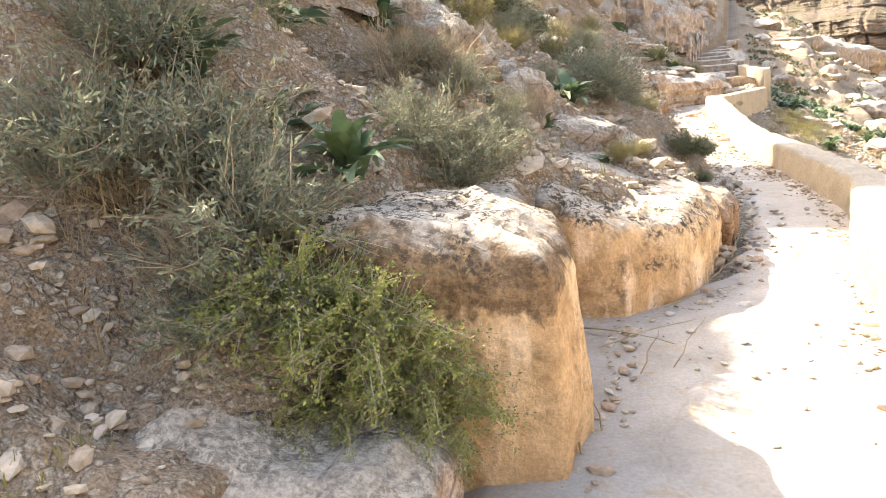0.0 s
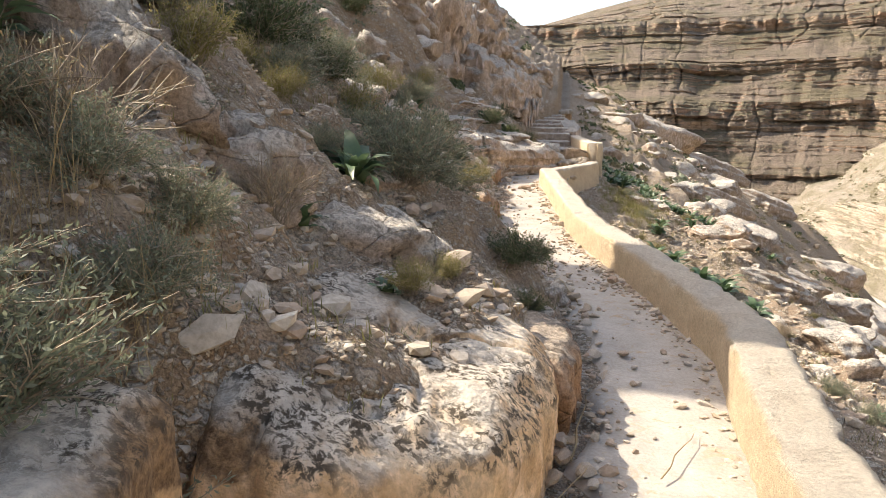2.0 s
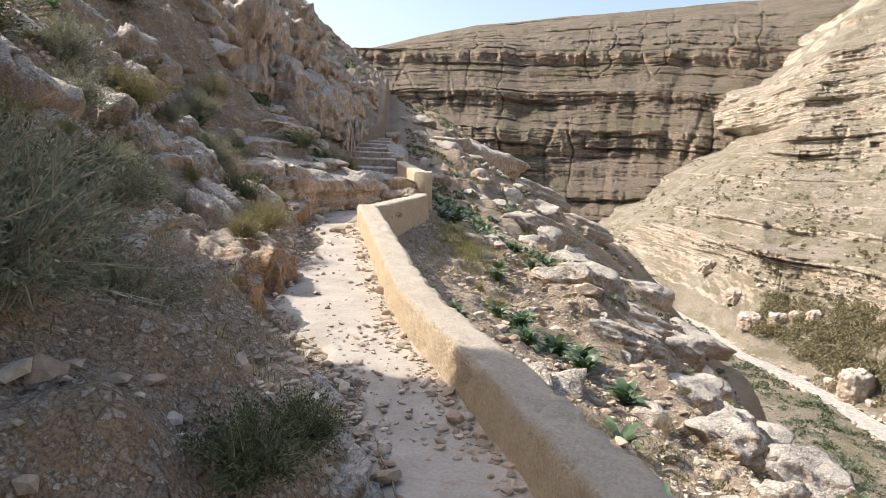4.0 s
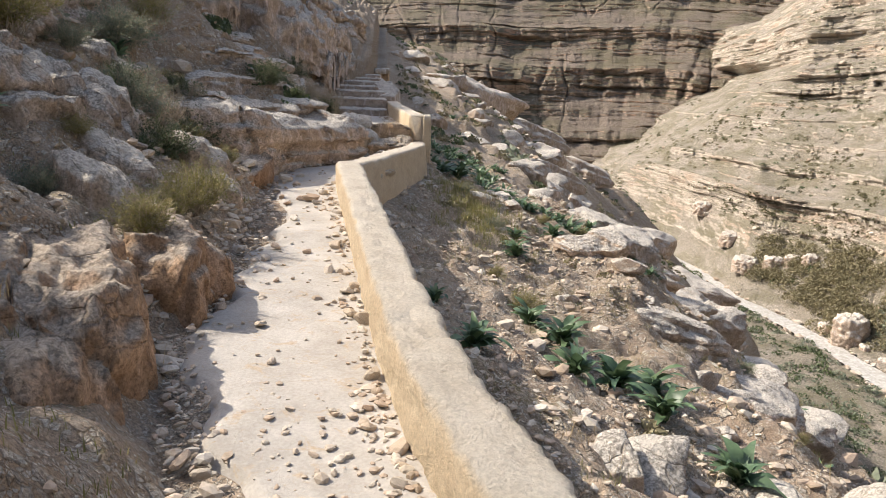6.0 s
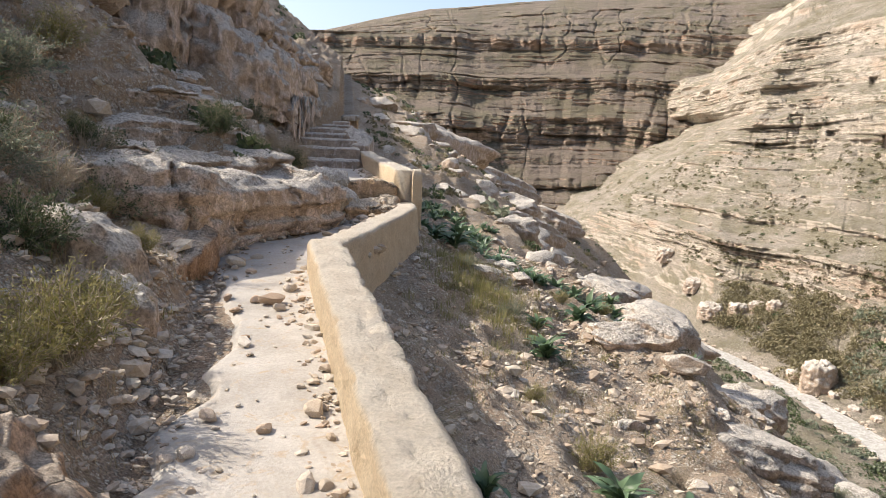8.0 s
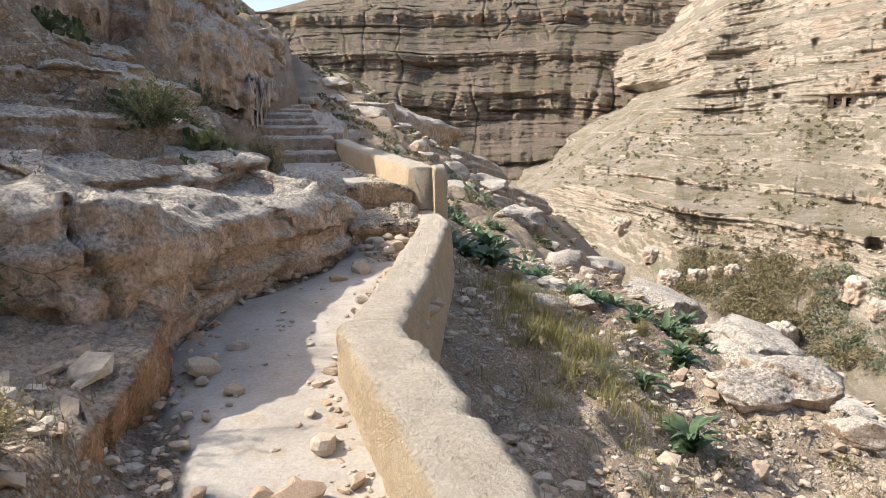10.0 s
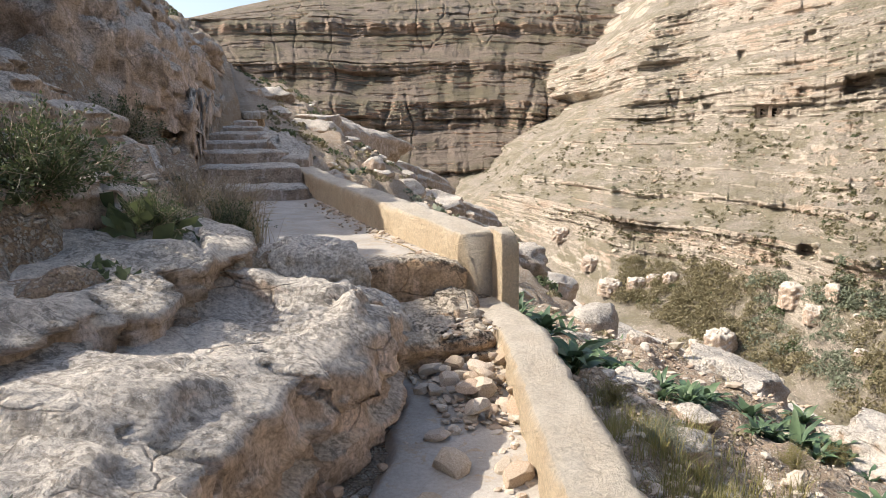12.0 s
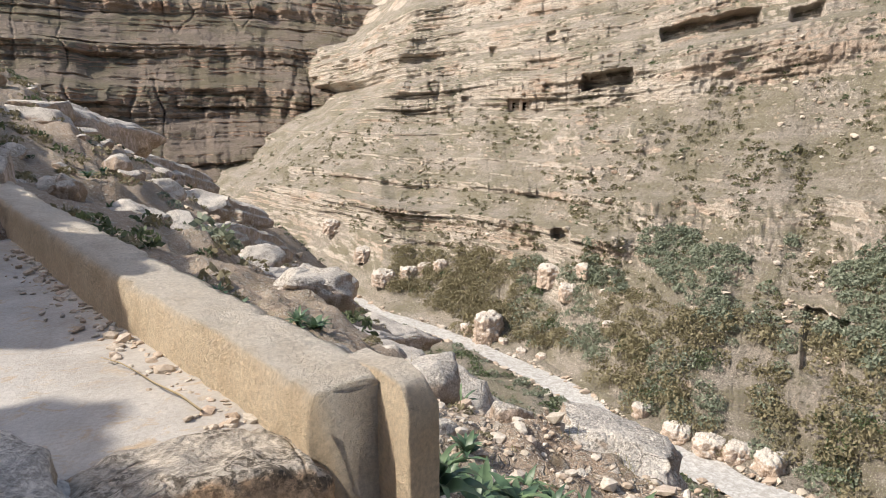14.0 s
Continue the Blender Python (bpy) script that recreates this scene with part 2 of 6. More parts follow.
def rubble_material():
    m, nt, b = material("loose_limestone_chips", 0.9)
    r = island_of(nt)
    col = ramp_of(nt, r, [(0.0, (0.36, 0.28, 0.21)), (0.25, (0.54, 0.47, 0.39)), (0.5, (0.44, 0.34, 0.26)), (0.75, (0.62, 0.57, 0.50)), (1.0, (0.46, 0.40, 0.32))])
    n = noise_of(nt, position_of(nt), 30, 4, 0.7)
    col = mix_of(nt, 1.0, col, ramp_of(nt, n, [(0.3, (0.68, 0.65, 0.6)), (0.68, (1.1, 1.1, 1.1))]), "MULTIPLY")
    nt.links.new(col, b.inputs["Base Color"])
    return m


M_STONE, M_RUBBLE = stone_material(), rubble_material()


def leaf_material(name, a, b_col, rough=0.5, through=0.25):
    m, nt, b = material(name, rough)
    r = math_of(nt, "FRACT", math_of(nt, "ADD", island_of(nt), random_of(nt)))
    n = noise_of(nt, position_of(nt), 9, 3)
    col = mix_of(nt, r, a, b_col)
    col = mix_of(nt, 1.0, col, ramp_of(nt, n, [(0.3, (0.7, 0.7, 0.7)), (0.7, (1.2, 1.2, 1.15))]), "MULTIPLY")
    nt.links.new(col, b.inputs["Base Color"])
    b.inputs["Specular IOR Level"].default_value = 0.4
    t = nt.nodes.new("ShaderNodeBsdfTranslucent")
    nt.links.new(col, t.inputs[0])
    mx = nt.nodes.new("ShaderNodeMixShader")
    mx.inputs[0].default_value = through
    nt.links.new(b.outputs[0], mx.inputs[1])
    nt.links.new(t.outputs[0], mx.inputs[2])
    nt.links.new(mx.outputs[0], nt.nodes["Material Output"].inputs["Surface"])
    return m


M_SQUILL = leaf_material("squill_leaf", (0.08, 0.14, 0.085), (0.145, 0.215, 0.11), 0.4, 0.25)
M_SAGE = leaf_material("grey_green_leaf", (0.165, 0.195, 0.135), (0.29, 0.315, 0.235), 0.7)
M_CAPER = leaf_material("fresh_green_leaf", (0.19, 0.23, 0.07), (0.33, 0.37, 0.12), 0.6)
M_GREEN = leaf_material("dark_green_leaf", (0.075, 0.10, 0.05), (0.13, 0.16, 0.075), 0.6)
M_OLIVE = leaf_material("olive_brown_leaf", (0.20, 0.175, 0.10), (0.29, 0.255, 0.16), 0.75)
M_SCRUB = leaf_material("dry_scrub", (0.12, 0.11, 0.06), (0.20, 0.18, 0.10), 0.75)
M_STRAW = leaf_material("dry_straw", (0.34, 0.26, 0.15), (0.46, 0.37, 0.23), 0.7, 0.2)
M_GRASS = leaf_material("yellow_green_grass", (0.20, 0.20, 0.07), (0.36, 0.31, 0.14), 0.7)
M_TWIG = leaf_material("grey_twig", (0.30, 0.24, 0.18), (0.44, 0.38, 0.30), 0.85, 0.0)


def far_material(name, cliff_a, cliff_b, red, slope_a, slope_b, green, size, crust):
    """Bedded limestone seen from afar: beds along z with painted shadow lines, debris and low growth on the ledges."""
    m, nt, b = material(name, 0.95)
    co = position_of(nt)
    bed = noise_of(nt, stretched(nt, co, 0.02, 0.02, 0.9), 1.0 * size, 8, 0.75, 0.15)
    patch = noise_of(nt, co, 0.06 * size, 6, 0.65)
    fine = noise_of(nt, co, 0.8 * size, 6, 0.78)
    small = noise_of(nt, co, 2.6 * size, 5, 0.8)
    # bed tones; the thin dark ones also paint shadow lines between strata
    cliff = mix_of(nt, step_of(nt, bed, 0.4, 0.6), cliff_a, cliff_b)
    cliff = mix_of(nt, step_of(nt, noise_of(nt, stretched(nt, co, 0.3, 0.3, 1.0), 0.09 * size, 4), 0.5, 0.62), cliff, red)
    cliff = mix_of(nt, math_of(nt, "MULTIPLY", step_of(nt, patch, 0.52, 0.68), 0.6), cliff, tuple(0.62 * v for v in cliff_b))
    joint = noise_of(nt, stretched(nt, co, 0.5, 0.5, 0.06), 1.0 * size, 5, 0.7)
    cliff = mix_of(nt, math_of(nt, "MULTIPLY", step_of(nt, joint, 0.56, 0.68), 0.5), cliff, tuple(0.45 * v for v in cliff_b))
    slope = mix_of(nt, step_of(nt, fine, 0.38, 0.62), slope_a, slope_b)
    grow = math_of(nt, "MULTIPLY", step_of(nt, noise_of(nt, stretched(nt, co, 0.6, 0.6, 1.6), 0.07 * size, 6, 0.7), 0.45, 0.56), step_of(nt, small, 0.4, 0.54))
    slope = mix_of(nt, math_of(nt, "MULTIPLY", grow, 0.8), slope, green)
    stones = math_of(nt, "MULTIPLY", step_of(nt, small, 0.57, 0.62), step_of(nt, noise_of(nt, co, 0.11 * size, 4), 0.44, 0.58))
    slope = mix_of(nt, math_of(nt, "MULTIPLY", stones, 0.8), slope, crust)
    up = math_of(nt, "ADD", upness_of(nt), math_of(nt, "MULTIPLY", math_of(nt, "SUBTRACT", fine, 0.5), 0.5))
    band = step_of(nt, noise_of(nt, stretched(nt, co, 0.25, 0.25, 2.2), 0.16 * size, 5, 0.7), 0.5, 0.58)
    slope = mix_of(nt, math_of(nt, "MULTIPLY", band, 0.3), slope, tuple(0.5 * (a + g) for a, g in zip(slope_b, green)))
    col = mix_of(nt, step_of(nt, up, 0.3, 0.5), cliff, slope)
    tuft = math_of(nt, "MULTIPLY", step_of(nt, voronoi_of(nt, co, 0.62 * size), 0.34, 0.2), step_of(nt, patch, 0.46, 0.58))
    col = mix_of(nt, math_of(nt, "MULTIPLY", tuft, math_of(nt, "MULTIPLY", step_of(nt, upness_of(nt), 0.35, 0.55), 0.75)), col, tuple(0.6 * v for v in green))
    col = mix_of(nt, 1.0, col, ramp_of(nt, small, [(0.34, (0.5, 0.5, 0.5)), (0.5, (0.95, 0.95, 0.95)), (0.64, (1.3, 1.3, 1.3))]), "MULTIPLY")
    nt.links.new(col, b.inputs["Base Color"])
    bump_of(nt, b, math_of(nt, "ADD", math_of(nt, "ADD", fine, math_of(nt, "MULTIPLY", small, 0.35)), bed), 1.0, 1.3 / size)
    return m


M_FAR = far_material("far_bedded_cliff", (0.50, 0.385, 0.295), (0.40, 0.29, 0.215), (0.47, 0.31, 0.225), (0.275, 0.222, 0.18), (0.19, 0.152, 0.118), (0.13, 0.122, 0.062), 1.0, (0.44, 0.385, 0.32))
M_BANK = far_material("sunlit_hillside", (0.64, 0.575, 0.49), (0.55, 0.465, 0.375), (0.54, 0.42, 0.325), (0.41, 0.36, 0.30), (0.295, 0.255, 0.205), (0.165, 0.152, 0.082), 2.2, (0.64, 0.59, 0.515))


def water_material():
    m, nt, b = material("muddy_water", 0.25)
    n = noise_of(nt, stretched(nt, position_of(nt), 1, 1, 1), 1.6, 6, 0.7, 0.8)
    nt.links.new(mix_of(nt, step_of(nt, n, 0.42, 0.62), (0.37, 0.355, 0.325), (0.56, 0.55, 0.525)), b.inputs["Base Color"])
    bump_of(nt, b, n, 0.5, 0.15)
    return m


M_WATER = water_material()
# near-black colour that stands for shade inside the doorways
M_DOOR_SHADE = material("doorway_shade", 1.0)[0]
M_DOOR_SHADE.node_tree.nodes["Principled BSDF"].inputs["Base Color"].default_value = (0.02, 0.016, 0.012, 1)


# ---- shapes ----
def lattice(ix, iy, iz, seed):
    h = (ix * 374761393 + iy * 668265263 + iz * 2147483647 + seed * 974711) & 0xFFFFFFFF
    h = ((h ^ (h >> 13)) * 1274126177) & 0xFFFFFFFF
    return ((h ^ (h >> 16)) & 0xFFFF) / 32767.5 - 1.0


def value_noise(p, seed):
    """Smooth noise in -1 to 1 at the points p, an array of rows."""
    c = np.floor(p).astype(np.int64)
    f = p - c
    f = f * f * (3 - 2 * f)
    out = 0
    for dx in (0, 1):
        for dy in (0, 1):
            for dz in (0, 1):
                w = (f[:, 0] if dx else 1 - f[:, 0]) * (f[:, 1] if dy else 1 - f[:, 1]) * (f[:, 2] if dz else 1 - f[:, 2])
                out = out + w * lattice(c[:, 0] + dx, c[:, 1] + dy, c[:, 2] + dz, seed)
    return out


def fbm(p, scale, octaves=4, seed=0, gain=0.5):
    out, a, s = 0, 1.0, scale
    for k in range(octaves):
        out = out + a * value_noise(p * s + 17.3 * k, seed + k)
        a, s = a * gain, s * 2.03
    return out


def ridged(p, scale, octaves=4, seed=0):
    out, a, s = 0, 1.0, scale
    for k in range(octaves):
        out = out + a * (1 - 2 * np.abs(value_noise(p * s + 9.1 * k, seed + k)))
        a, s = a * 0.5, s * 2.1
    return out


def beds(u, z, thick, seed, wave=0.5, length=9.0):
    """Beds of rock: how far each stands out, in -1 to 1, at the distance u along the face and the height z."""
    p = np.stack([u / 40, 0 * u, z / 60], 1)
    t = z / thick + wave * fbm(p, 1.0, 3, seed) + 0.12 * fbm(np.stack([u / 6, 0 * u, z / thick], 1), 1.0, 2, seed + 3)
    lay = np.floor(t)
    q = np.stack([u / length + 7.31 * lay, 3.7 * lay, 0 * u], 1)
    blocks = np.floor(u / (0.35 * length) + 0.5 * value_noise(q * 1.7, seed + 11) + 0.37 * lay).astype(np.int64)
    out = 0.75 * value_noise(q, seed + 7) + 0.45 * lattice(lay.astype(np.int64), 0 * blocks, 0 * blocks, seed) + 0.3 * lattice(blocks, lay.astype(np.int64), 0 * blocks, seed + 5)
    return out - 0.35 * np.clip(((t - lay) - 0.86) / 0.14, 0, 1)


def mesh_of(name, verts, faces, mat, smooth=True):
    me = bpy.data.meshes.new(name)
    verts, faces = np.asarray(verts, np.float32), np.asarray(faces, np.int32)
    k = faces.shape[1]
    me.vertices.add(len(verts))
    me.vertices.foreach_set("co", verts.ravel())
    me.loops.add(faces.size)
    me.loops.foreach_set("vertex_index", faces.ravel())
    me.polygons.add(len(faces))
    me.polygons.foreach_set("loop_start", np.arange(0, faces.size, k, dtype=np.int32))
    me.polygons.foreach_set("use_smooth", np.full(len(faces), smooth))
    me.materials.append(mat)
    me.update(calc_edges=True)
    me.validate()
    return me


def grid_faces(rows, cols, wrap=False):
    i, j = np.meshgrid(np.arange(rows - 1), np.arange(cols if wrap else cols - 1), indexing="ij")
    i, j = i.ravel(), j.ravel()
    k = (j + 1) % cols
    return np.stack([i * cols + j, i * cols + k, (i + 1) * cols + k, (i + 1) * cols + j], 1)


def part(name, me, parent, label=""):
    ob = new(name, me)
    ob.parent = parent
    return tagged(ob, label)


def empty_at(name, x, y, z, turn=0.0, size=1.0):
    ob = new(name)
    ob.matrix_basis = pose(x, y, z, 0, 0, turn) @ Matrix.Scale(size, 4)
    return ob


def track(knots):
    ys, xs = np.array(knots, float).T
    return lambda y: np.interp(y, ys, xs)


# plan of the path: heights along y, its uphill edge and the foot of the parapet
path_z = track([(-12, -0.5), (0, -0.12), (5, 0.0), (6.3, 0.05), (9, 0.12), (12.7, 0.27), (13.7, 0.34), (16.5, 0.54), (19.2, 0.66), (20.9, 0.72),
                (21.15, 0.74), (22.0, 1.0), (22.2, 1.2), (27.6, 1.27), (28.6, 1.5), (31, 1.7), (35, 1.9), (40, 2.05), (46, 3.5), (58, 5.4), (75, 8.2), (84, 7.5), (100, -4), (125, -22), (160, -34)])
edge_x = track([(-12, -1.2), (1.9, -1.15), (2.2, -1.1), (3.05, -1.0), (4.1, -1.1), (4.3, -0.75), (4.7, -0.4), (5.3, -0.1), (6.3, 0.0), (7.9, 0.12), (9, 0.03), (10, -0.25),
                (11.2, -0.75), (12.5, -1.0), (13.6, -0.88), (15, -0.95), (17, -1.05), (18, -1.2), (19, -1.1), (19.9, -0.5), (20.5, -0.15), (21.2, 0.0), (22.2, -0.15), (24, -0.5),
                (28, -0.75), (33, -0.55), (36, 0.1), (39, 0.55), (75, 1.2), (160, 1.5)])
foot_x = track([(-12, 0.7), (2, 0.8), (4, 0.83), (5.2, 0.88), (6.5, 1.03), (7.05, 1.1), (7.9, 1.0), (8.9, 0.85), (10.1, 0.62), (11.1, 0.40), (11.85, 0.30), (13.4, 0.15),
                (15.3, -0.02), (16.4, -0.13), (17.55, -0.22), (18.46, 0.1), (19.74, 0.51), (21.1, 0.93), (21.9, 1.02), (24.5, 0.85), (30.3, 0.72), (40, 0.8), (75, 1.5), (160, 2)])
up_far = track([(-0.01, 0), (0.35, 0.22), (1.2, 0.85), (3, 2.2), (6, 4.6), (12, 9.5), (20, 15), (40, 26)])
down_far = track([(-0.1, 0), (0.33, 0.28), (1.0, 0.5), (2.0, 0.92), (3, 1.3), (4.3, 1.75), (6.0, 2.75), (8, 4.2), (10.4, 6.0), (14, 8.6), (20, 12.6), (33, 19.5), (48, 29.0), (56, 29.6), (90, 30)])
slope_z = track([(-12, -0.5), (0, -0.12), (9, 0.12), (16.5, 0.52), (20.9, 0.7), (22, 0.74), (24, 0.78), (28, 1.1), (34, 1.55), (40, 1.85), (46, 3.3), (58, 5.4), (75, 8.0), (84, 7.0), (100, -4), (125, -22), (160, -34)])
plunge = track([(0, 0), (27, 0), (38, 6), (50, 22), (90, 45)])
deeper = track([(0, 0), (9, 0.3), (14, 2.2), (20, 4.5), (33, 8), (45, 7), (90, 7)])
face_h = track([(-12, 0.3), (2, 0.35), (3, 0.5), (5, 0.4), (6.8, 0.32), (8, 0.25), (9.5, 0.16), (11, 0.12), (13, 0.1), (15, 0.1), (17.5, 0.25), (18.6, 0.55), (20.6, 0.55), (22, 0.55), (27, 0.6), (33, 1.0), (40, 1.4), (60, 1.5), (160, 0.5)])


def ground_z(x, y):
    """Height of the slope at arrays x, y."""
    p = np.stack([x, y, 0 * x], 1)
    base, left, right = path_z(y), edge_x(y), foot_x(y)
    d, e = left - x, x - right
    base = base + (slope_z(y) - base) * np.clip((e - 0.2) / 0.5, 0, 1)
    wob = fbm(p, 0.9, 4, 3)
    rough = fbm(p, 3.1, 5, 11, 0.55)
    d2 = np.maximum(d + 0.22 * wob, 0)
    rise = np.where(d > 0, np.clip(d / 0.22, 0, 1) ** 2 * face_h(y) + up_far(d2), 0)
    # ledges of bedded rock on the uphill side
    bed = 0.34 + 0.0 * d
    stepped = np.floor(rise / bed) * bed + bed * np.clip(((rise / bed) % 1 - 0.55) / 0.35, 0, 1)
    ledge = np.clip((y - 15.5) / 3, 0, 1) * np.clip(d / 0.6, 0, 1) * np.clip(0.75 + 1.3 * fbm(p, 0.35, 3, 29), 0, 1)
    rise = rise * (1 - ledge) + stepped * ledge
    e2 = np.maximum(e - 0.33 + 0.25 * wob * np.clip(e - 0.6, 0, 1), 0)
    fall = np.where(e > 0.33, down_far(e2 + 0.33) + deeper(e2) * np.clip((80 - y) / 30, 0, 1) + plunge(e2), 0)
    fall = fall + np.interp(e, [0, 3.5, 6, 9, 14, 30], [0, 0, 0.4, 0.9, 1.4, 2]) * np.clip((y - 19) / 3, 0, 1) * np.clip((40 - y) / 8, 0, 1)
    drop = np.clip((e - 3.8 - 0.9 * fbm(p, 0.28, 3, 41)) / 0.9, 0, 1) * (0.35 + 0.5 * fbm(p, 0.4, 3, 43)).clip(0, 1) * np.clip((9 - e) / 3, 0, 1)
    hump = np.clip((e - 2.6) / 1.5, 0, 1) * np.clip((30 - e) / 10, 0, 1) * (ridged(p, 0.42, 4, 51) * 0.32)
    away = np.clip(np.maximum(d, e - 0.33) / 0.6, 0, 1)
    lumps = away * (0.1 * rough + 0.12 * wob * np.clip(away * 2 - 0.6, 0, 1)) + np.clip(np.maximum(d, e) - 6, 0, 30) * 0.09 * fbm(p, 0.12, 4, 61)
    crag = np.clip((d - 2.5) / 5, 0, 1) * ridged(p, 0.33, 4, 71) * 0.35
    rise = rise + 0.42 * np.clip((-1.0 - x) / 0.5, 0, 1) * np.clip((y - 1.7) / 0.5, 0, 1) * np.clip((5.6 - y) / 1.5, 0, 1)
    return base + rise - fall - 0.55 * drop + hump + lumps + crag - 0.03 - 0.5 * np.clip((y - 18.2) / 0.6, 0, 1) * np.clip((26.5 - y) / 1.2, 0, 1) * np.clip(d / 0.3, 0, 1) * np.clip((4.2 - d) / 1.0, 0, 1)


def graded(knots):
    """Coordinates from (end, spacing) rows."""
    out = [knots[0][0]]
    for (a, _), (b, s) in zip(knots, knots[1:]):
        n = max(1, round((b - a) / s))
        out += list(a + (b - a) * (np.arange(n) + 1) / n)
    return np.array(out)


gx = graded([(-60, 0), (-20, 1.6), (-9, 0.5), (-4.5, 0.13), (-1.9, 0.06), (1.8, 0.045), (4.5, 0.07), (9, 0.14), (20, 0.4), (90, 1.6)])
gy = graded([(-12, 0), (-1, 0.5), (1.5, 0.12), (9, 0.05), (24, 0.06), (34, 0.14), (60, 0.5), (160, 1.6)])
GX, GY = np.meshgrid(gx, gy)
GZ = ground_z(GX.ravel(), GY.ravel())
ground = tagged(new("ground", mesh_of("ground", np.stack([GX.ravel(), GY.ravel(), GZ], 1), grid_faces(len(gy), len(gx)), M_GROUND)),
                "steep stony hillside of brown soil, limestone chips and sparse growth", "ground", kind="structure")


def ground_at(x, y):
    return float(ground_z(np.array([float(x)]), np.array([float(y)]))[0])


# ---- the concrete path ----
def strip(name, y0, y1, left, right, lift, mat, seed, dy=0.05, cols=26):
    ys = np.arange(y0, y1 + 1e-6, dy)
    s = np.linspace(0, 1, cols)
    Y, S = np.meshgrid(ys, s, indexing="ij")
    wav = fbm(np.stack([0 * ys, ys, 0 * ys], 1), 2.5, 4, seed) * 0.1
    L, R = left(ys) + wav, right(ys)
    X = L[:, None] * (1 - S) + R[:, None] * S
    p = np.stack([X.ravel(), Y.ravel(), 0 * X.ravel()], 1)
    Z = path_z(Y.ravel()) + lift + 0.012 * fbm(p, 2.2, 4, seed + 5) - 0.05 * (np.clip((0.08 - S.ravel()) / 0.08, 0, 1))
    return mesh_of(name, np.stack([X.ravel(), Y.ravel(), Z], 1), grid_faces(len(ys), cols), mat)


tagged(new("pavement", strip("pavement", -8, 21.1, lambda y: np.minimum(edge_x(y) + 0.15 + 0.1 * np.sin(y * 1.3), foot_x(y) - 0.5), lambda y: foot_x(y) + 0.02, 0.012, M_CONCRETE, 5)),
       "worn pale concrete footpath strewn with rubble", "path", kind="structure")
tagged(new("pavement_upper", strip("pavement_upper", 22.22, 27.7, lambda y: edge_x(y) + 0.1, lambda y: foot_x(y) + 0.02, 0.012, M_CONCRETE, 9)),
       "smooth grey concrete landing below the stairs", "path", kind="structure")


# ---- the parapet ----
def parapet(name, line, width, top, bottom, seed, label):
    """A plastered wall along a line of (x, y) on its inner foot; top and bottom give heights along it."""
    pts = [Vector(p) for p in line]
    seg = [(b - a).length for a, b in zip(pts, pts[1:])]
    n = max(8, round(sum(seg) / 0.05))
    cum = np.concatenate([[0], np.cumsum(seg)])
    s = np.linspace(0, cum[-1], n)
    x, y = np.interp(s, cum, [p.x for p in pts]), np.interp(s, cum, [p.y for p in pts])
    k = np.ones(7) / 7
    tx, ty = np.gradient(np.convolve(np.pad(x, 3, "edge"), k, "valid")), np.gradient(np.convolve(np.pad(y, 3, "edge"), k, "valid"))
    ln = np.hypot(tx, ty)
    nx_, ny_ = ty / ln, -tx / ln          # to the valley side
    prof = [(0.0, -1.0)] + [(0.0 + 0.012 * q, q * 0.92) for q in np.linspace(0, 1, 9)] + [(0.02 + 0.02 * q, 0.92 + 0.08 * math.sin(q * math.pi / 2)) for q in (0.5, 1.0)]
    w = [(0.05 + (width - 0.1) * q, 1.0) for q in np.linspace(0, 1, 9)[1:]]
    outer = [(width + 0.06 * (1 - q), q) for q in (0.97, 0.9, 0.75, 0.55, 0.35, 0.15, 0.0, -0.5, -1.0)]
    prof = prof + w + outer
    zt, zb = top(x, y), bottom(x, y)
    V = []
    for u, q in prof:
        z = np.where(q >= 0, zb + (zt - zb) * q, zb + q * 0.9)
        V.append(np.stack([x + nx_ * u, y + ny_ * u, z], 1))
    V = np.stack(V, 1)                    # along, around, 3
    m = V.shape[1]
    P = V.reshape(-1, 3)
    f1, f2 = fbm(P, 2.1, 3, seed), fbm(P, 9.0, 4, seed + 3, 0.6)
    cx = np.repeat(x + nx_ * width / 2, m)
    cy = np.repeat(y + ny_ * width / 2, m)
    cz = np.repeat(zt, m) - 0.15
    out = P - np.stack([cx, cy, cz], 1)
    out /= np.linalg.norm(out, axis=1)[:, None] + 1e-6
    P = P + out * (0.008 * f1 + 0.012 * f2 + 0.03 * np.minimum(f2 + 0.3, 0))[:, None]
    faces = list(map(tuple, grid_faces(n, m)[:, ::-1]))
    me = bpy.data.meshes.new(name)
    me.from_pydata([tuple(v) for v in P], [], faces + [tuple(range(m)), tuple(range((n - 1) * m, n * m))[::-1]])
    for poly in me.polygons:
        poly.use_smooth = True
    me.materials.append(M_PLASTER)
    me.update()
    return tagged(new(name, me), label, "wall", kind="structure")


LOW = [(0.7, -9), (0.8, 2), (0.83, 4.0), (0.88, 5.2), (1.03, 6.5), (1.1, 7.05), (1.0, 7.9), (0.85, 8.9), (0.62, 10.1), (0.40, 11.1), (0.30, 11.85), (0.15, 13.4),
       (-0.02, 15.3), (-0.13, 16.4), (-0.22, 17.55)]
ZIG = [(-0.22, 17.50), (-0.08, 17.95), (0.1, 18.46), (0.51, 19.74), (0.93, 21.1), (1.0, 21.95)]
HIGH = [(1.0, 21.99), (0.98, 22.6), (0.85, 24.5), (0.78, 27.5), (0.72, 30.3)]
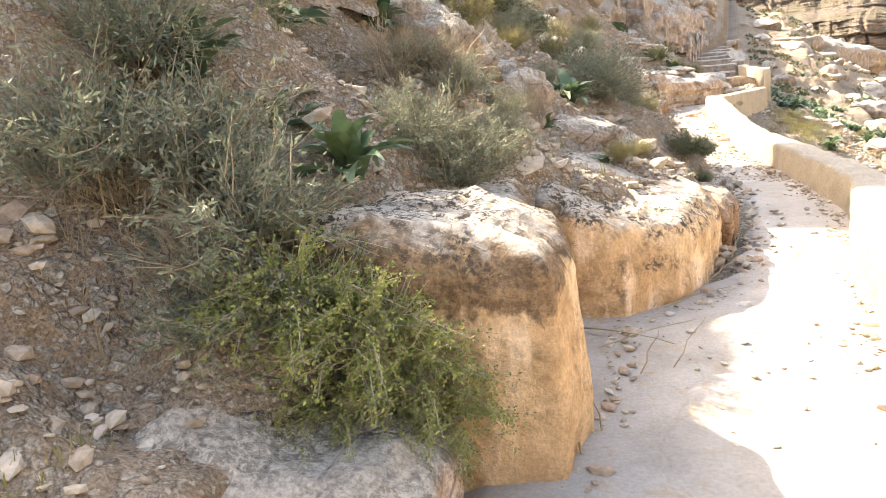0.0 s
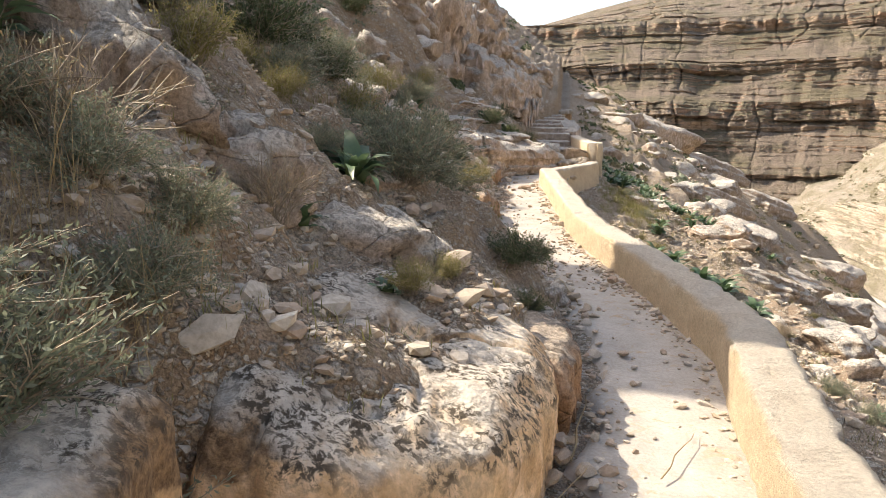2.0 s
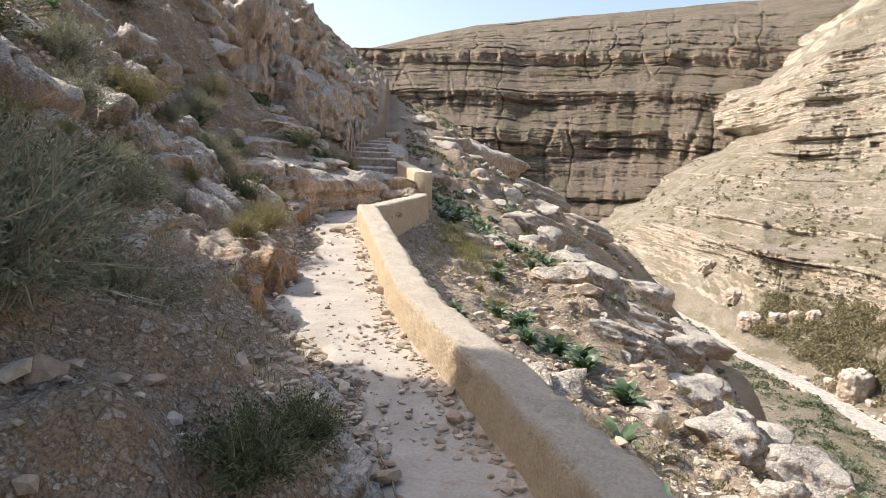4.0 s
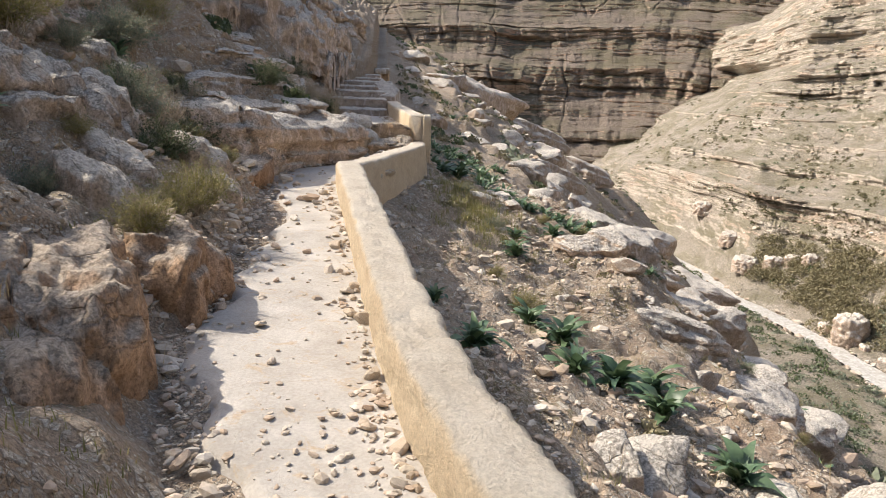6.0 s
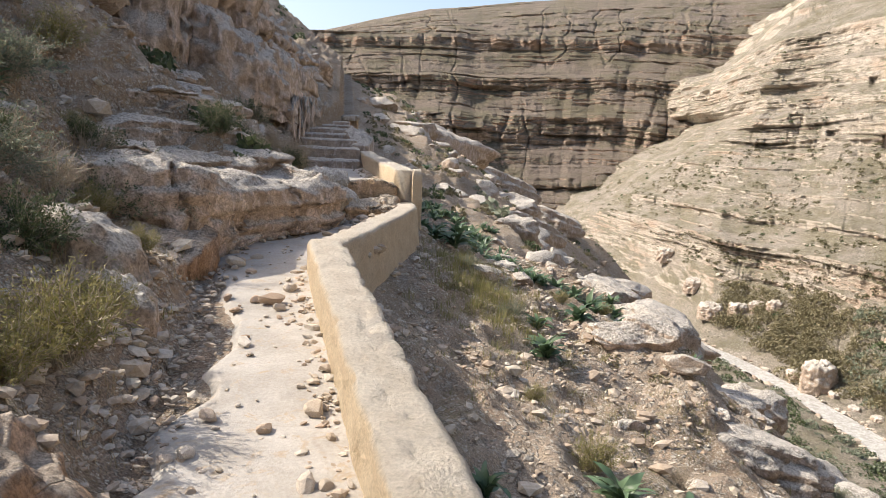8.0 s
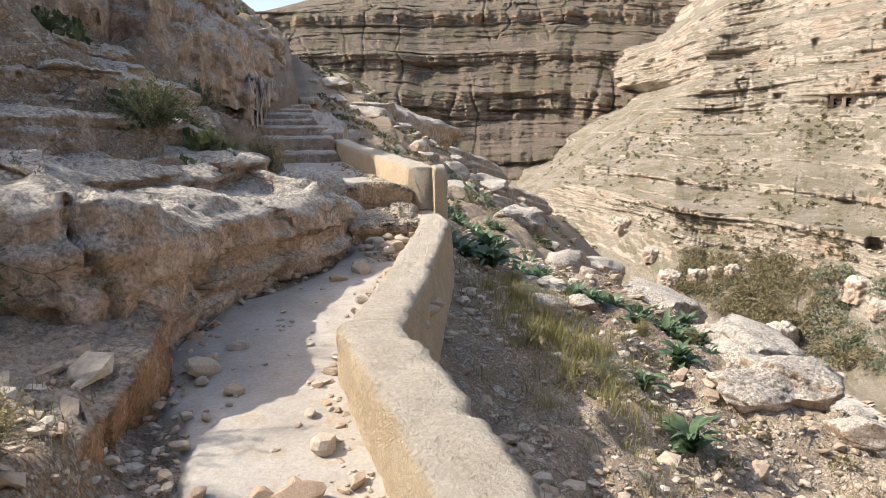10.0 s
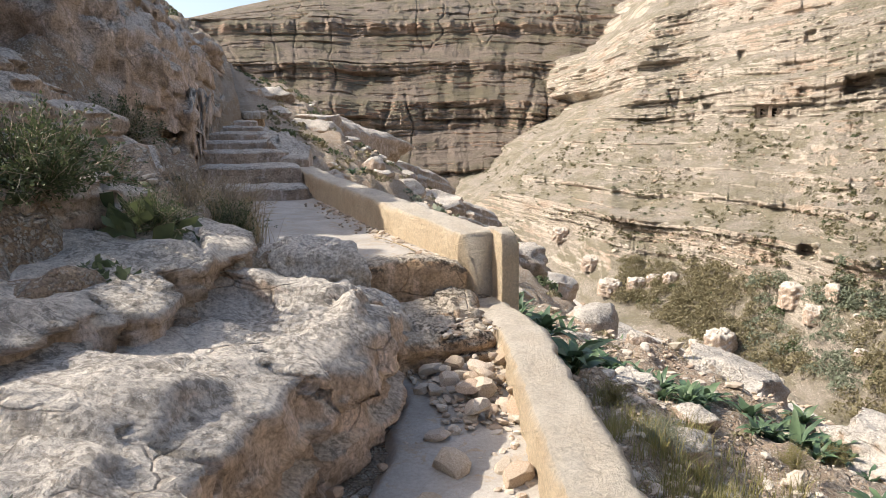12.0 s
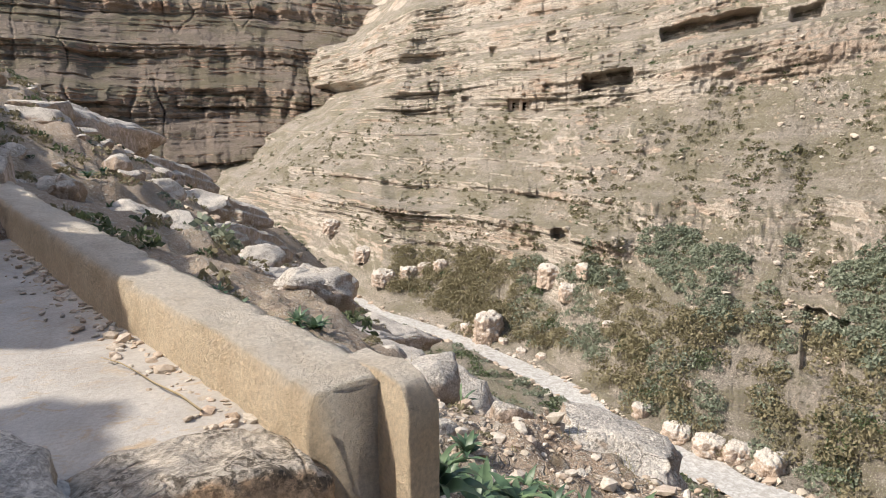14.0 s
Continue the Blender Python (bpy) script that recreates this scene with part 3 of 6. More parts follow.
parapet("wall_low", LOW, 0.33, lambda x, y: path_z(y) + 0.34, lambda x, y: path_z(y) - 0.03, 3, "low cream lime-plastered parapet wall along the path")
parapet("wall_zigzag", ZIG, 0.32, lambda x, y: np.interp(y, [17.5, 22], [0.905, 0.96]), lambda x, y: np.interp(y, [17.5, 19, 22], [0.5, 0.35, 0.45]), 13, "cream plastered parapet wall turning out to the valley")
parapet("wall_upper", HIGH, 0.36, lambda x, y: np.interp(y, [21.9, 22.4, 24.5, 27.5, 30.3], [1.45, 1.47, 1.55, 1.62, 1.72]), lambda x, y: np.interp(y, [21.9, 24, 30], [0.6, 1.0, 1.3]), 23,
        "cracked plaster parapet wall beside the upper landing")


# ---- outcrops and boulders ----

def resampled(poly, n):
    pts = np.array(poly + poly[:1], float)
    seg = np.hypot(*np.diff(pts, axis=0).T)
    cum = np.concatenate([[0], np.cumsum(seg)])
    s = np.linspace(0, cum[-1], n, endpoint=False)
    return np.stack([np.interp(s, cum, pts[:, 0]), np.interp(s, cum, pts[:, 1])], 1)


def outcrop_mesh(name, poly, z0, z1, mat, seed, round_top=0.12, rough=0.05, tilt=(0.0, 0.0), beds=0, n=110, batter=0.06, under=0.0):
    """A block of rock on a footprint, from z0 to z1 (z1 at its middle; tilt: rise per metre), with rounded and broken edges."""
    ring = resampled(poly, n)
    c = ring.mean(0)
    k = np.array([0.25, 0.5, 0.25])
    for _ in range(2):
        ring = k[0] * np.roll(ring, 1, 0) + k[1] * ring + k[2] * np.roll(ring, -1, 0)
    size = np.abs(ring - c).max()
    levels = [(q, 1.0) for q in np.linspace(0, 1, 22)]
    rt = round_top / size
    V = []
    for q, _ in levels:
        drop = max(0.0, (q - (1 - min(0.6, round_top / max(0.1, z1 - z0)))) / min(0.6, round_top / max(0.1, z1 - z0)))
        s = 1 + batter * (1 - q) - rt * (1 - math.sqrt(max(0, 1 - drop * drop))) - under * math.sin(math.pi * q) * 0.3
        V.append(np.column_stack([c + (ring - c) * s, np.full(n, z0 + (z1 - z0) * q)]))
    for q in np.linspace(1, 0.0, 20)[1:]:
        V.append(np.column_stack([c + (ring - c) * (1 - rt) * q, np.full(n, z1 + 0.02)]))
    P = np.concatenate(V)
    P[:, 2] += np.clip((P[:, 2] - z0) / (z1 - z0), 0, 1) * ((P[:, 0] - c[0]) * tilt[0] + (P[:, 1] - c[1]) * tilt[1])
    mid = np.array([c[0], c[1], (z0 + z1) / 2])
    out = (P - mid) / np.array([size, size, max(0.05, (z1 - z0) / 2)])
    out /= np.linalg.norm(out, axis=1)[:, None] + 1e-6
    d = rough * (1.5 * fbm(P, 1.5, 3, seed) + 0.8 * ridged(P, 3.2, 3, seed + 7) + 0.35 * fbm(P, 13, 3, seed + 5))
    if beds:
        t = P[:, 2] * beds + 0.6 * fbm(P, 0.8, 2, seed + 31)
        groove = np.abs((t % 1) - 0.5) * 2
        d = d - rough * 1.3 * np.clip((groove - 0.75) / 0.25, 0, 1) + rough * 0.7 * lattice(np.floor(t).astype(np.int64), 0 * t.astype(np.int64), 0 * t.astype(np.int64), seed)
        lay = np.floor(t).astype(np.int64)
        d = d + rough * 1.1 * lattice(np.floor(P[:, 0] * 1.5 + 0.37 * lay + 0.5 * value_noise(P * 2.0, seed + 3)).astype(np.int64), np.floor(P[:, 1] * 1.3 + 0.61 * lay).astype(np.int64), lay, seed + 9)
    crack = np.abs(value_noise(P * np.array([1.7, 1.7, 0.5]), seed + 77))
    d = d - rough * 1.2 * np.clip(1 - crack / 0.035, 0, 1)
    P = P + out * d[:, None]
    return mesh_of(name, P, grid_faces(len(V), n, True), mat)


def outcrop(name, poly, z0, z1, mat, seed, label, **kw):
    return tagged(new(name, outcrop_mesh(name, poly, z0, z1, mat, seed, **kw)), label, "rock", kind="structure" if name.startswith("cliff") else "")


# cut rocks beside the start of the path
outcrop("rock_outcrop", [(-0.57, 2.38), (-0.55, 2.75), (-0.66, 3.05), (-1.0, 3.3), (-1.7, 3.4), (-2.3, 3.0), (-2.1, 2.25), (-1.1, 2.24)], -0.25, 0.93, M_ROCK_CUT, 11,
        "rounded ochre limestone block with a pitted lichened top", round_top=0.2, rough=0.028, n=190, tilt=(-0.05, 0.0))
outcrop("rock_outcrop", [(-0.86, 3.0), (-0.95, 3.6), (-1.05, 4.02), (-1.35, 4.2), (-2.0, 4.0), (-1.9, 3.1)], -0.25, 0.86, M_ROCK_CUT, 19,
        "flat-faced ochre limestone slab beside a deep crack", round_top=0.08, rough=0.02, n=150)
outcrop("rock_outcrop", [(-1.06, 4.16), (-0.6, 4.22), (-0.28, 4.5), (-0.06, 5.05), (0.04, 5.6), (0.0, 6.1), (-0.3, 6.4), (-1.2, 6.3), (-1.5, 5.0)], -0.25, 0.68, M_ROCK_CUT, 23,
        "long rounded ochre limestone outcrop with cracks and dark lichen", round_top=0.2, rough=0.035, n=220, tilt=(-0.34, 0.02))
outcrop("rock_outcrop", [(-0.82, 1.75), (-0.86, 2.12), (-1.2, 2.2), (-1.75, 2.0), (-1.8, 1.5), (-1.2, 1.35)], -0.2, 0.36, M_ROCK_PINK, 29,
        "pale pinkish limestone rock beside the green shrub", round_top=0.12, rough=0.035, n=140, tilt=(-0.25, 0.05))
outcrop("rock_outcrop", [(0.08, 5.9), (0.13, 6.3), (0.12, 6.8), (-0.1, 7.0), (-0.6, 6.9), (-0.5, 6.2)], -0.2, 0.4, M_ROCK_ORANGE, 31,
        "broken orange limestone ledge at the path edge", round_top=0.07, rough=0.04, tilt=(-0.2, 0))
# low ledges above the path
LEDGES = [(-0.55, 7.1, 0.55, 0.5, 0.5), (-1.3, 6.5, 0.7, 0.5, 1.05), (-0.25, 8.6, 0.45, 0.55, 0.28), (-0.9, 8.6, 0.6, 0.4, 0.62), (-1.7, 7.6, 0.7, 0.5, 1.32), (-0.45, 9.7, 0.5, 0.4, 0.3),
          (-1.3, 10.1, 0.6, 0.4, 0.72), (-2.2, 9.2, 0.6, 0.45, 1.6)]
for i, (x, y, rx, ry, top) in enumerate(LEDGES):
    rnd = random.Random(40 + i)
    poly = [(x + rx * math.cos(a) * rnd.uniform(0.75, 1.15), y + ry * math.sin(a) * rnd.uniform(0.75, 1.15)) for a in np.arange(0, 2 * math.pi, math.pi / 4)]
    outcrop("rock_ledge", poly, top - 0.55, top, M_ROCK_GREY, 60 + i, "flat weathered limestone ledge half buried in soil", round_top=0.06, rough=0.045, beds=5, n=100, tilt=(-0.25, 0.03))
# orange rocks at the middle of the path
outcrop("rock_outcrop", [(-1.05, 10.9), (-0.98, 11.6), (-1.25, 12.5), (-1.7, 12.9), (-2.2, 12.3), (-2.0, 11.0)], -0.1, 0.78, M_ROCK_ORANGE, 81,
        "jagged orange limestone outcrop above the rubble", round_top=0.18, rough=0.085, n=140, tilt=(-0.15, 0.12))
outcrop("rock_outcrop", [(-0.93, 12.75), (-0.9, 13.3), (-1.15, 13.75), (-1.6, 13.6), (-1.6, 12.9)], 0.0, 0.72, M_ROCK_ORANGE, 87,
        "orange limestone outcrop with sharp broken faces", round_top=0.15, rough=0.07, n=120, tilt=(-0.1, 0.0))
outcrop("rock_outcrop", [(-0.8, 9.8), (-0.75, 10.5), (-1.2, 10.9), (-1.9, 10.5), (-1.7, 9.9)], 0.0, 0.42, M_ROCK_ORANGE, 89,
        "low orange limestone rock among rubble", round_top=0.14, rough=0.06, n=110, tilt=(-0.2, 0.0))

# bedded rock wall at the turn of the path, bed upon bed
def smooth_line(line, step):
    pts = np.array(line, float)
    cum = np.concatenate([[0], np.cumsum(np.hypot(*np.diff(pts, axis=0).T))])
    n = max(8, int(cum[-1] / step))
    q = np.linspace(0, cum[-1], n)
    x, y = np.interp(q, cum, pts[:, 0]), np.interp(q, cum, pts[:, 1])
    k = np.hanning(2 * int(0.3 / step) + 3)
    k /= k.sum()
    w = len(k) // 2
    return np.convolve(np.pad(x, w, "edge"), k, "valid"), np.convolve(np.pad(y, w, "edge"), k, "valid"), q


def rock_bank(line, z0, z1, deep, mat, seed, label, thick=0.3, relief=0.1, dip=0.12, rise=0.0):
    """A bed of rock along a line: a broken face from z0 to z1 and a top that runs back by deep, rising with dip."""
    x, y, u = smooth_line(line, 0.04)
    tx, ty = np.gradient(x), np.gradient(y)
    ln = np.hypot(tx, ty)
    nx_, ny_ = ty / ln, -tx / ln                      # outward, to the path
    rows = [(0.0, q) for q in np.linspace(0, 0.86, 26)]
    rows += [(-0.1 * (1 - math.cos(a)), 0.86 + 0.14 * math.sin(a)) for a in np.linspace(0.25, 1.5, 6)]
    rows += [(-0.1 - deep * q, 1.0 + 0.02 * q) for q in np.linspace(0.04, 1, 30) ** 1.2]
    U, R = np.meshgrid(u, np.arange(len(rows)), indexing="ij")
    off, q = np.array(rows)[:, 0][R], np.array(rows)[:, 1][R]
    lift = 0.13 * fbm(np.stack([u * 0.9, 0 * u, 0 * u], 1), 1.0, 3, seed + 1)[:, None] * np.clip(q, 0, 1)
    lift = lift + rise * (1 - u / u[-1])[:, None] * np.clip(q, 0, 1)
    Z = z0 + (z1 - z0) * q + lift + dip * np.maximum(-off - 0.1, 0)
    uu, zz, oo = U.ravel(), Z.ravel(), off.ravel()
    P = np.stack([uu, oo, zz], 1)
    face = np.clip(1 + oo / 0.12, 0, 1)
    d = relief * (0.9 * beds(uu, zz, thick, seed, 0.5, 1.5) + 0.5 * beds(uu, zz, 0.4 * thick, seed + 21, 0.6, 0.8))
    d = d + relief * 0.45 * fbm(P, 1.3, 3, seed + 5) + relief * 0.25 * ridged(P, 4.2, 4, seed + 9)
    cleft = np.abs(value_noise(np.stack([uu * 1.3 + 0.5 * value_noise(P * 2, seed + 15), 0 * uu, zz * 0.7], 1), seed + 13))
    d = d - relief * 1.6 * np.clip(1 - cleft / 0.05, 0, 1)
    d = d - 0.5 * relief * np.clip(1 - q.ravel() * 3, 0, 1)
    top = relief * (0.3 * fbm(P, 2.0, 3, seed + 17) + 0.22 * ridged(P, 4.5, 4, seed + 19) + 0.12 * beds(uu, 3 * oo, 0.8, seed + 25, 0.6, 0.9) - 0.7 * np.clip(1 - np.abs(value_noise(P * 1.5, seed + 23)) / 0.05, 0, 1))
    m = len(rows)
    o = oo + d * face
    X = np.repeat(x, m) + np.repeat(nx_, m) * o
    Y = np.repeat(y, m) + np.repeat(ny_, m) * o
    V = np.stack([X, Y, zz + top * (1 - face)], 1)
    return tagged(new("rock_bed", mesh_of("rock_bed", V, grid_faces(len(u), m)[:, ::-1], mat)), label, "rock")


BED_LINES = [([(-3.4, 17.2), (-2.2, 17.55), (-1.35, 17.75), (-1.08, 18.3), (-0.98, 19.1), (-0.45, 19.85), (-0.02, 20.35), (0.1, 20.85), (-0.05, 21.5), (-0.5, 22.3)], 0.4, 1.2, 1.4, M_ROCK_PINK),
             ([(-5.0, 18.0), (-3.6, 18.1), (-2.3, 18.5), (-1.75, 19.0), (-1.35, 19.6), (-0.85, 20.3), (-0.6, 21.0), (-0.65, 21.8), (-0.8, 22.9)], 1.1, 1.55, 1.0, M_ROCK_GREY),
             ([(-6.0, 18.8), (-4.2, 18.9), (-2.9, 19.2), (-2.2, 19.7), (-1.75, 20.3), (-1.3, 21.0), (-1.1, 21.9), (-1.05, 23.0), (-1.1, 24.5)], 1.45, 1.93, 1.0, M_ROCK_GREY),
             ([(-6.5, 19.6), (-4.6, 19.7), (-3.3, 20.0), (-2.6, 20.4), (-2.05, 21.1), (-1.7, 22.0), (-1.5, 23.2), (-1.5, 25.0)], 1.85, 2.3, 1.0, M_ROCK_GREY),
             ([(-7, 20.4), (-5.2, 20.5), (-3.8, 20.8), (-3.1, 21.3), (-2.5, 22.2), (-2.1, 23.4), (-2.0, 25.4)], 2.2, 2.65, 1.0, M_ROCK_PINK),
             ([(-7.5, 21.3), (-5.6, 21.4), (-4.3, 21.7), (-3.5, 22.3), (-2.9, 23.4), (-2.6, 24.6), (-2.6, 26.5)], 2.55, 3.1, 1.2, M_ROCK_GREY),
             ([(-8, 22.4), (-6.0, 22.5), (-4.8, 22.9), (-4.0, 23.8), (-3.5, 25.2), (-3.4, 27.0)], 3.0, 3.7, 1.6, M_ROCK_PINK)]
for i, (line, z0, z1, deep, mat) in enumerate(BED_LINES):
    rock_bank(line, z0, z1, deep, mat, 101 + 7 * i, "pale bedded limestone ledge with worn blocky edges" if i else "pinkish undercut limestone bed along the path", 0.27 if i == 0 else 0.2, 0.14 if i == 0 else 0.12, rise=0.4 if i == 0 else 0.1)
outcrop("rock_bed", [(-1.25, 16.6), (-1.15, 17.4), (-1.1, 18.1), (-1.6, 18.6), (-2.6, 18.4), (-2.4, 16.9)], 0.2, 0.98, M_ROCK_ORANGE, 151, "low orange limestone bed at the path edge", round_top=0.12, rough=0.06, n=130, tilt=(-0.15, 0.1))
# white boulders and the broken step below the landing
outcrop("boulder", [(-0.55, 20.95), (0.0, 20.85), (0.35, 21.15), (0.4, 21.6), (-0.1, 21.9), (-0.7, 21.6)], 0.6, 1.2, M_ROCK_WHITE, 161, "white weathered limestone boulder beside the broken step", round_top=0.28, rough=0.06, n=130)
outcrop("boulder", [(-0.3, 21.9), (0.25, 21.75), (0.3, 22.3), (-0.1, 22.6), (-0.5, 22.3)], 0.9, 1.42, M_ROCK_WHITE, 167, "white weathered limestone boulder on the landing", round_top=0.2, rough=0.05, n=110)
outcrop("rock_step", [(0.25, 21.05), (0.98, 21.1), (1.0, 22.0), (0.3, 22.0)], 0.55, 0.95, M_ROCK, 171, "rough natural rock step covered with rubble", round_top=0.06, rough=0.05, n=110, beds=6)
outcrop("rock_step", [(0.1, 22.0), (1.02, 21.85), (1.02, 22.35), (0.2, 22.45)], 0.75, 1.21, M_ROCK, 177, "broken plastered edge of the concrete landing", round_top=0.05, rough=0.03, n=110)

outcrop("wall_pier", [(1.27, 21.8), (1.42, 21.83), (1.44, 22.35), (1.31, 22.33)], -0.1, 1.44, M_PLASTER, 179, "cracked plaster slab leaning from the end of the upper wall", round_top=0.05, rough=0.012, n=120, batter=0.1)
# stairs up to the pillar
stairs = new("stairs")
tagged(stairs, "worn stone stairs climbing beside the cliff in shade", "stairs", kind="structure")
STEPS = [(27.65, 1.47), (28.6, 1.74), (30.0, 1.97), (31.5, 2.14), (33.0, 2.32), (35.0, 2.5), (37.0, 2.68)]
for i, (y, z) in enumerate(STEPS):
    y2 = STEPS[i + 1][0] + 0.3 if i + 1 < len(STEPS) else 40
    me = outcrop_mesh("step", [(-0.85, y), (-0.1, y - 0.04), (0.7, y), (0.75, y2), (-0.9, y2)], z - 0.45, z, M_ROCK_GREY, 190 + i, round_top=0.04, rough=0.02, n=90)
    part("step", me, stairs)
pillar = outcrop("stone_pillar", [(0.55, 39.3), (1.05, 39.3), (1.1, 39.9), (0.5, 39.9)], 1.4, 2.9, M_ROCK, 201, "stone gate pillar with a pale capstone", round_top=0.05, rough=0.03, n=80)
part("capstone", outcrop_mesh("capstone", [(0.48, 39.2), (1.12, 39.2), (1.16, 40.0), (0.44, 40.0)], 2.82, 3.02, M_ROCK_WHITE, 207, round_top=0.03, rough=0.02, n=60), pillar, "pale weathered capstone")
outcrop("rock_outcrop", [(0.55, 29.8), (1.0, 29.6), (1.2, 30.8), (1.0, 33), (0.7, 35), (0.4, 33)], 1.2, 2.15, M_ROCK_GREY, 203, "low rough stone parapet beside the stairs", round_top=0.1, rough=0.06, n=110, tilt=(0, 0.1))


# ---- the far side of the valley ----
CENTRE = (0.0, 20.0)


def bank_mesh(name, az, zs, radius, mat):
    A, Z = np.meshgrid(np.radians(az), zs, indexing="ij")
    R, Zo = radius(np.degrees(A).ravel(), Z.ravel())
    x = CENTRE[0] + R * np.sin(A.ravel())
    y = CENTRE[1] + R * np.cos(A.ravel())
    return mesh_of(name, np.stack([x, y, Zo], 1), grid_faces(len(az), len(zs)), mat)


def skyline(az):
    return 2 + 600 * np.tan(np.radians(np.interp(az, [-60, -10, -2.6, 3, 8, 15, 27, 45, 62], [6.0, 7.4, 8.5, 10.0, 11.0, 11.7, 12.4, 12.9, 13.0])))


FAR_Z = [-45, -30, -27, -20, -18, -12, -10, -2, 0, 6, 17, 19, 27, 29, 35, 38, 52, 53.5, 58, 61]
FAR_R = [205, 226, 227, 238, 239, 250, 251, 266, 267, 277, 282, 292, 306, 307.5, 311, 324, 350, 351, 353, 360]
cliff_far_z = track([(-45, 0.5), (-31, 0.5), (-28, 1), (-25, 0.5), (-19, 0.9), (-17, 0.5), (-11, 0.8), (-8, 0.55), (2, 0.6), (6, 1.2), (17, 1.2), (20, 0.55), (27, 0.7), (30, 1.1), (35, 1.0), (38, 0.5), (50, 0.5), (54, 0.9), (60, 0.8), (66, 0.5), (150, 0.35)])


def far_radius(az, z):
    u = np.radians(az) * 280
    rim = np.clip((z - 61) / 50, 0, 1)
    zq = z + np.interp(az, [-60, 0, 25, 62], [-3, 0, 2, 4]) + 3.5 * fbm(np.stack([u / 90, 0 * u, 0 * u], 1), 1.0, 3, 207)
    top = skyline(az)
    zo = np.where(z > 61, 61 + (top - 61) * rim, z)
    r = np.where(z > 61, 360 + 240 * rim ** 0.92, np.interp(zq, FAR_Z, FAR_R))
    k = cliff_far_z(np.minimum(zq, 61.5) + np.maximum(z - 61, 0)) * (1 + 2.5 * np.clip((z - 61) / 4, 0, 1) * (1 - rim))
    p = np.stack([u, 0 * u, z * 0.8], 1)
    gully = ridged(np.stack([u / 34, 0 * u, z / 120], 1), 1.0, 4, 213)
    r = r + 6.0 * gully * (0.35 + 0.65 * k) * (1 - 0.6 * rim) + 9 * fbm(np.stack([u / 80, 0 * u, z / 80], 1), 1.0, 3, 201)
    r = r - k * (2.4 * beds(u, zq, 5.2, 221, 0.4, 26) + 1.5 * beds(u, zq, 2.0, 223, 0.7, 14) + 0.8 * beds(u, zq, 0.85, 225, 0.9, 7))
    cleft = np.abs(value_noise(np.stack([u / 11 + 0.2 * value_noise(p / 6, 231), 0 * u, z / 70], 1), 227))
    r = r + 2.6 * k * np.clip(1 - cleft / 0.06, 0, 1) - 0.7 * fbm(p, 0.35, 4, 229) * (0.4 + k)
    pinnacle = np.clip(1 - np.abs(zq - 57.5) / 4.5, 0, 1) * np.clip(0.2 + value_noise(np.stack([u / 4.2, 0 * u, 0 * u], 1), 233) + 0.5 * value_noise(np.stack([u / 1.7, 0 * u, 0 * u], 1), 235), 0, 1)
    bluff = np.exp(-((az - 11) / 5.0) ** 2) * np.exp(-((z - 9) / 9) ** 2)
    return r - 5.5 * pinnacle - 14 * bluff, zo


FAR_ROWS = np.concatenate([np.linspace(-45, -28, 16), np.linspace(-27.7, 61, 310), np.linspace(61.5, 111, 110)])
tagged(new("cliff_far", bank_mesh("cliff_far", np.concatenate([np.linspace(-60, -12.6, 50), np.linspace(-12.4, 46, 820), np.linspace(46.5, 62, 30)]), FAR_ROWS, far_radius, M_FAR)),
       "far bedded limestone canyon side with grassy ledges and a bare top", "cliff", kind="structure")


# where the near end of the opposite hillside turns away, by height
ridge_az = track([(-34, 16), (-26, 19.5), (-16, 23), (-10, 26), (-3, 29), (5, 31.5), (11, 34), (15, 35.2), (19, 34.0), (27, 34.4), (34, 35.5), (44, 38), (60, 41), (90, 46)])
bank_foot = track([(10, 245), (14, 230), (20, 205), (25, 175), (30, 148), (33, 131), (38, 119), (42.7, 107.5), (45.7, 100.5), (49, 92.5), (52.4, 85.5), (55.3, 80), (60.3, 76), (64, 73), (72, 68), (85, 66), (110, 68), (140, 78)])
# how far the hillside has gone back at each height: with a rock band low down, and as an even slope with a slip of chalk
BANDED = ([-36, -33, -31.5, -28, -24, -20.5, -19.8, -14.2, -13.4, -10.6, -10, -8.8, -8.2, -5, -4.4, -3.2, 2.5, 4.6, 5.4, 13, 14.5, 18, 19.5, 26, 28, 36, 39, 60, 98],
          [-3, 0, 3, 8.5, 13, 15.5, 16, 17.4, 22, 26.5, 26.8, 27.3, 30, 34, 34.2, 37, 43, 45.2, 47.2, 49.0, 54, 56, 61, 64, 71, 75, 86, 112, 175])
SLIP = ([-36, -33, -31, -22, -15, -12.6, -12, -9.2, -8.6, -2, 4.5, 6, 13, 14.5, 22, 24, 33, 36, 60, 98],
        [-3, 0, 3, 14, 23.5, 26, 26.5, 28.5, 31, 40, 48.5, 49.5, 52, 58, 61, 69, 73, 86, 115, 180])
bank_cliff = track([(-36, 0.05), (-22, 0.1), (-20, 1.0), (-14, 1.0), (-12, 0.08), (-10.4, 0.55), (-8.6, 0.55), (-7, 0.06), (-4.6, 0.45), (-3, 0.06), (3, 0.05), (5, 1.2), (14, 1.3), (16, 0.8), (20, 1.1), (27, 1.1), (29, 0.6), (36, 0.8), (60, 0.5), (98, 0.3)])
slip_cliff = track([(-36, 0.05), (-14, 0.08), (-12.2, 0.7), (-9.2, 0.7), (-8, 0.1), (4, 0.1), (6, 1.1), (14, 1.1), (16, 0.7), (98, 0.5)])

